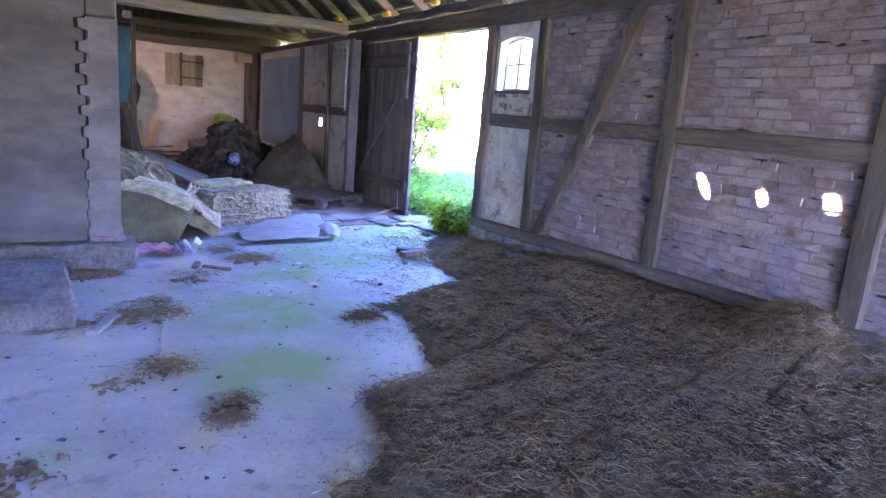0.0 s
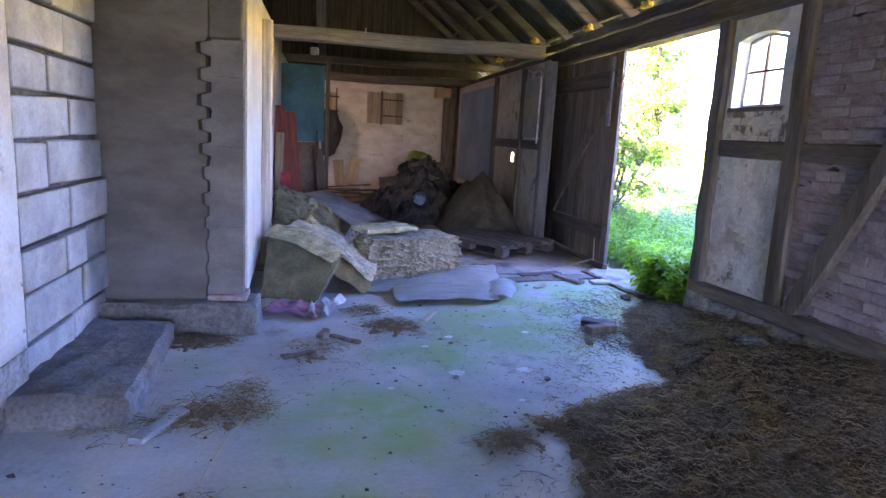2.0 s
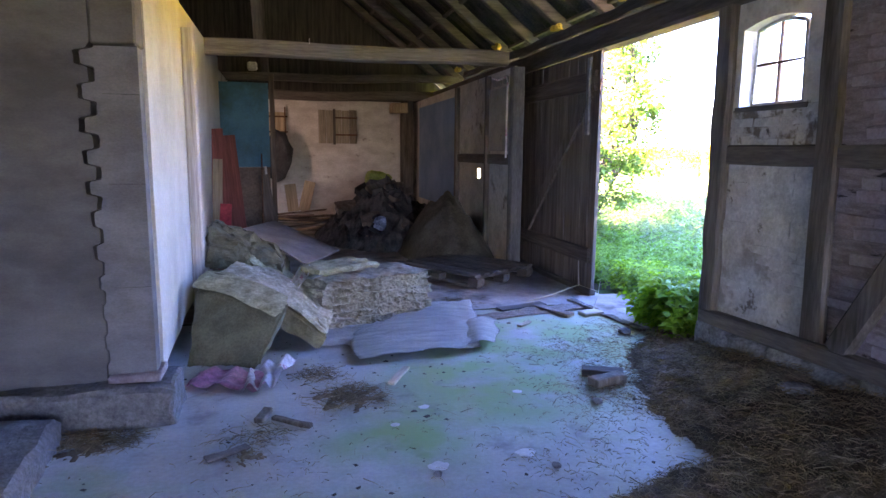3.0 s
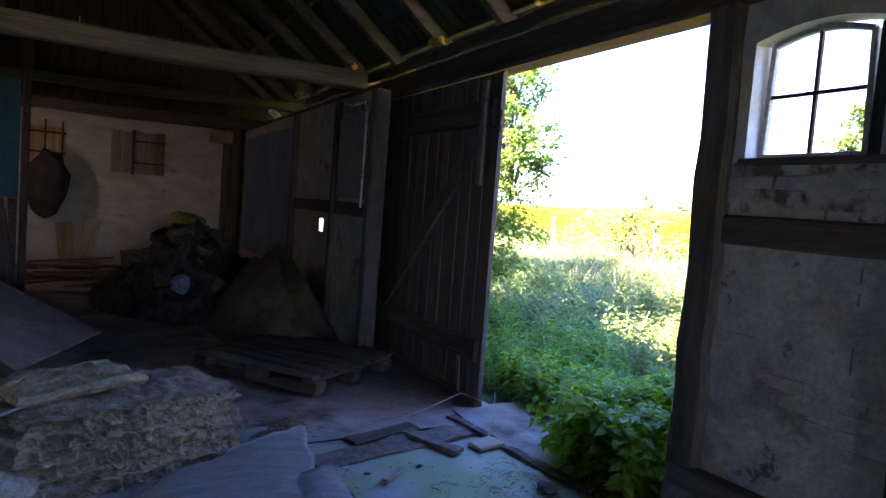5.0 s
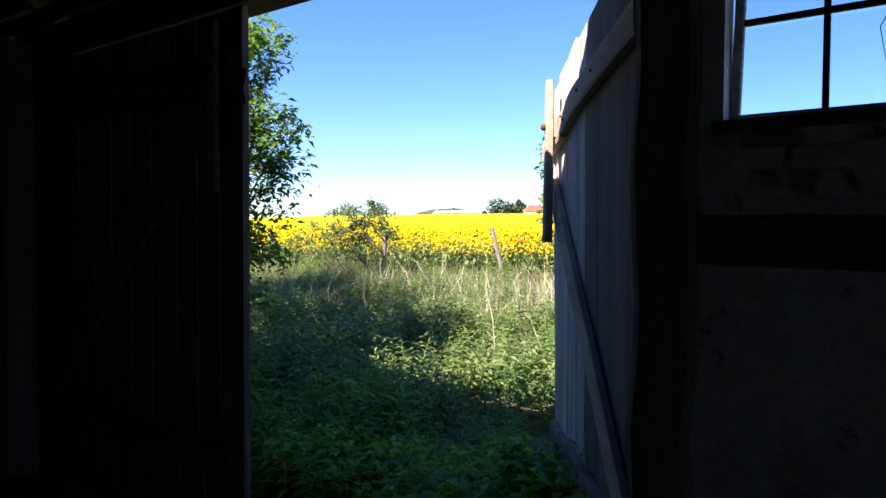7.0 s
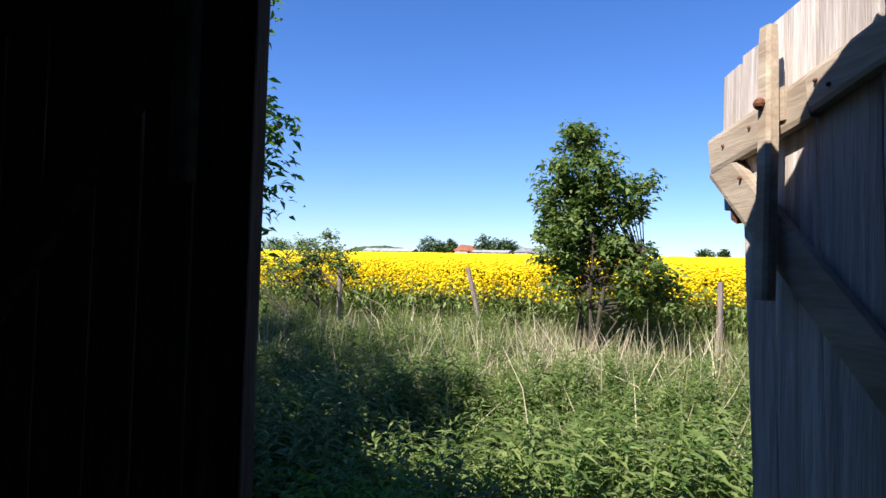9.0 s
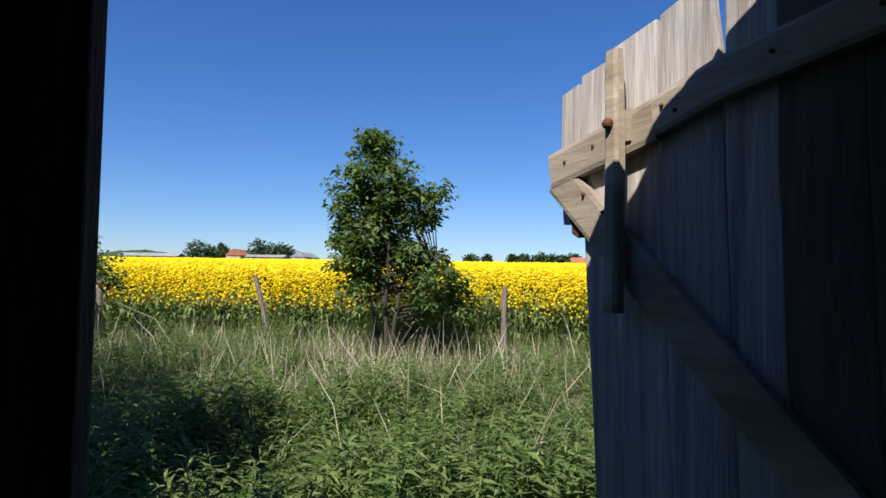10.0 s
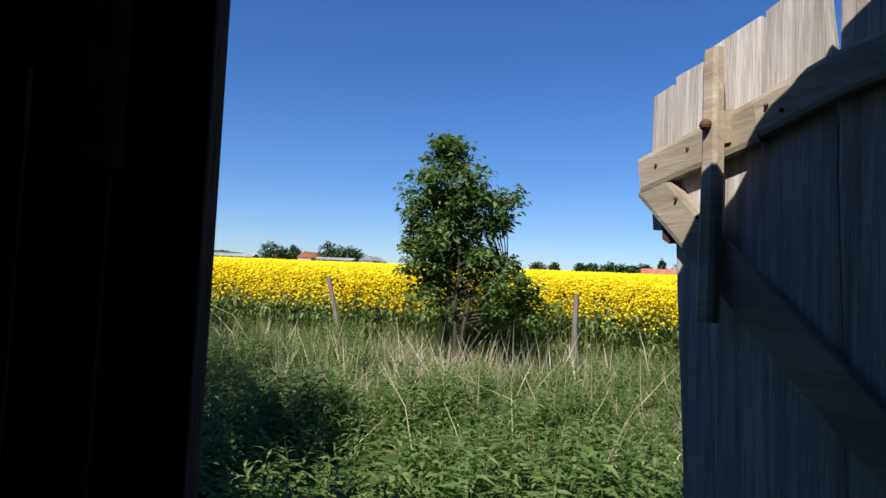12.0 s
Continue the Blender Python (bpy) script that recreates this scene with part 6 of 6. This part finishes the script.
bmesh.ops.create_icosphere(bm, subdivisions=5, radius=1)
for v in bm.verts:
    v.co = Vector((300 + v.co.x * 10, 205 + v.co.y * 34, 2 + max(0, v.co.z) * 11)) + noise.noise_vector(v.co * 14) * 1.1
whole("far_woods", bm, mat("far_woods_green", (.035, .055, .025), (.06, .085, .04), .5, 1, 0, 3), "low wooded hill on the horizon", "woods", "stuff")


# ---- pieces of the walls ----
def brick_mesh(l, h, d, seed):
    bm = box(-d, -l / 2, -h / 2, 0, l / 2, h / 2, bevel=.006)
    for v in bm.verts:
        v.co += noise.noise_vector(v.co * 22 + Vector((seed * 9, 0, 0))) * .009
    me = bpy.data.meshes.new("brick")
    bm.to_mesh(me)
    bm.free()
    me.materials.append(BRICK)
    return me


bricks = [brick_mesh(.234, .0605, .02, i) for i in range(8)] + [brick_mesh(.113, .0605, .02, 20 + i) for i in range(3)]
rg2 = random.Random(31)
rest = bmesh.new()
count = 0


def brace_y(z):
    pts = ((.35, 4.55), (.80, 4.30), (1.35, 4.02), (1.85, 3.78), (2.44, 3.52))
    for (a, u), (b, w) in zip(pts, pts[1:]):
        if z <= b:
            return u + (w - u) * (z - a) / (b - a)
    return pts[-1][1]


for y0, y1 in ((1.62, 3.01), (3.175, 4.66), (-3.9, 1.45)):
    course = 0
    z = SILL_TOP + .035
    while z < PLATE - .02:
        if not 1.345 < z < 1.525:
            y = y0 - rg2.uniform(0, .2) + (.12 if course % 2 else 0)
            while y < y1:
                short = rg2.random() < .12
                l = .108 if short else .228
                c = y + l / 2
                if c - l / 2 > y0 - .02 and c + l / 2 < y1 + .02 and abs(c - brace_y(z)) > l * .35 + .05 and rg2.random() > .02:
                    me = bricks[8 + rg2.randrange(3)] if short else bricks[rg2.randrange(8)]
                    mm = pose(WX + .022 + rg2.uniform(-.010, .008), c, z + rg2.uniform(-.005, .005), rg2.uniform(-1.5, 1.5), 0, rg2.uniform(-2.5, 2.5))
                    if y0 > 1 and count < 300 and (y0 > 3 or c > 2.0):
                        o = new("brick", me)
                        o.parent, o.matrix_basis = wall, mm
                        count += 1
                    else:
                        k = len(rest.verts)
                        rest.from_mesh(me)
                        rest.verts.ensure_lookup_table()
                        for v in rest.verts[k:]:
                            v.co = mm @ v.co
                y += l + .012
        z += .0675
        course += 1
tagged(part("brickwork", rest, BRICK_JOIN, wall, "limewashed bricks of the further fields"), kind="stuff")

# limewashed bricks that show through the plaster by the door
plain = []
for i in range(5):
    me = brick_mesh(.222, .060, .012, 50 + i)
    me.materials.clear()
    me.materials.append(PLASTER_FIELD)
    plain.append(me)
for z0, z1, keep in ((SILL_TOP + .04, 1.36, .38), (1.515, 1.72, .55)):
    z, course = z0, 0
    while z < z1:
        y = 4.80 + (.0 if course % 2 else .11)
        while y < 5.56:
            if rg2.random() < keep and y + .23 < 5.62 and not (y < 5.0 and .9 < z < 1.34):
                o = new("brick", plain[rg2.randrange(5)])
                o.parent, o.matrix_basis = wall, pose(WX + .0125 + rg2.uniform(-.003, .003), y + .115, z, 0, 0, rg2.uniform(-1, 1))
            y += .232
        z += .0675
        course += 1
# aerated blocks of the walled-up doorway
def block_mesh(l, h, seed):
    bm = box(-.06, -l / 2, -h / 2, .0, l / 2, h / 2, bevel=.007)
    rough(bm, 1, .005, 11, seed)
    me = bpy.data.meshes.new("block")
    bm.to_mesh(me)
    bm.free()
    me.materials.append(BLOCK)
    return me


courses = (.09, .295, .545, .775, 1.03, 1.285, 1.51, 1.72, 1.955, 2.19, 2.42, 2.65, 2.89)
joints = ((4.71,), (4.88,), (4.62, 4.95), (4.72,), (4.49,), (4.80,), (4.53,), (4.745,), (4.60,), (4.85,), (4.55,), (4.80,))
ends = (5.31, 5.33, 5.335, 5.31, 5.27, 5.24, 5.235, 5.20, 5.23, 5.20, 5.24, 5.22)
for k, cuts in enumerate(joints):
    edges = (4.105, *cuts, ends[k])
    for a, b in zip(edges, edges[1:]):
        h = courses[k + 1] - courses[k]
        o = new("block", block_mesh(b - a - rg2.uniform(.030, .046), h - rg2.uniform(.016, .032), k * 7 + a))
        o.parent, o.matrix_basis = block_wall, pose(-.185 + rg2.uniform(-.014, .014), (a + b) / 2, courses[k] + h / 2 + rg2.uniform(-.004, .004), rg2.uniform(-1.2, 1.2), 0, rg2.uniform(-1.5, 1.5))
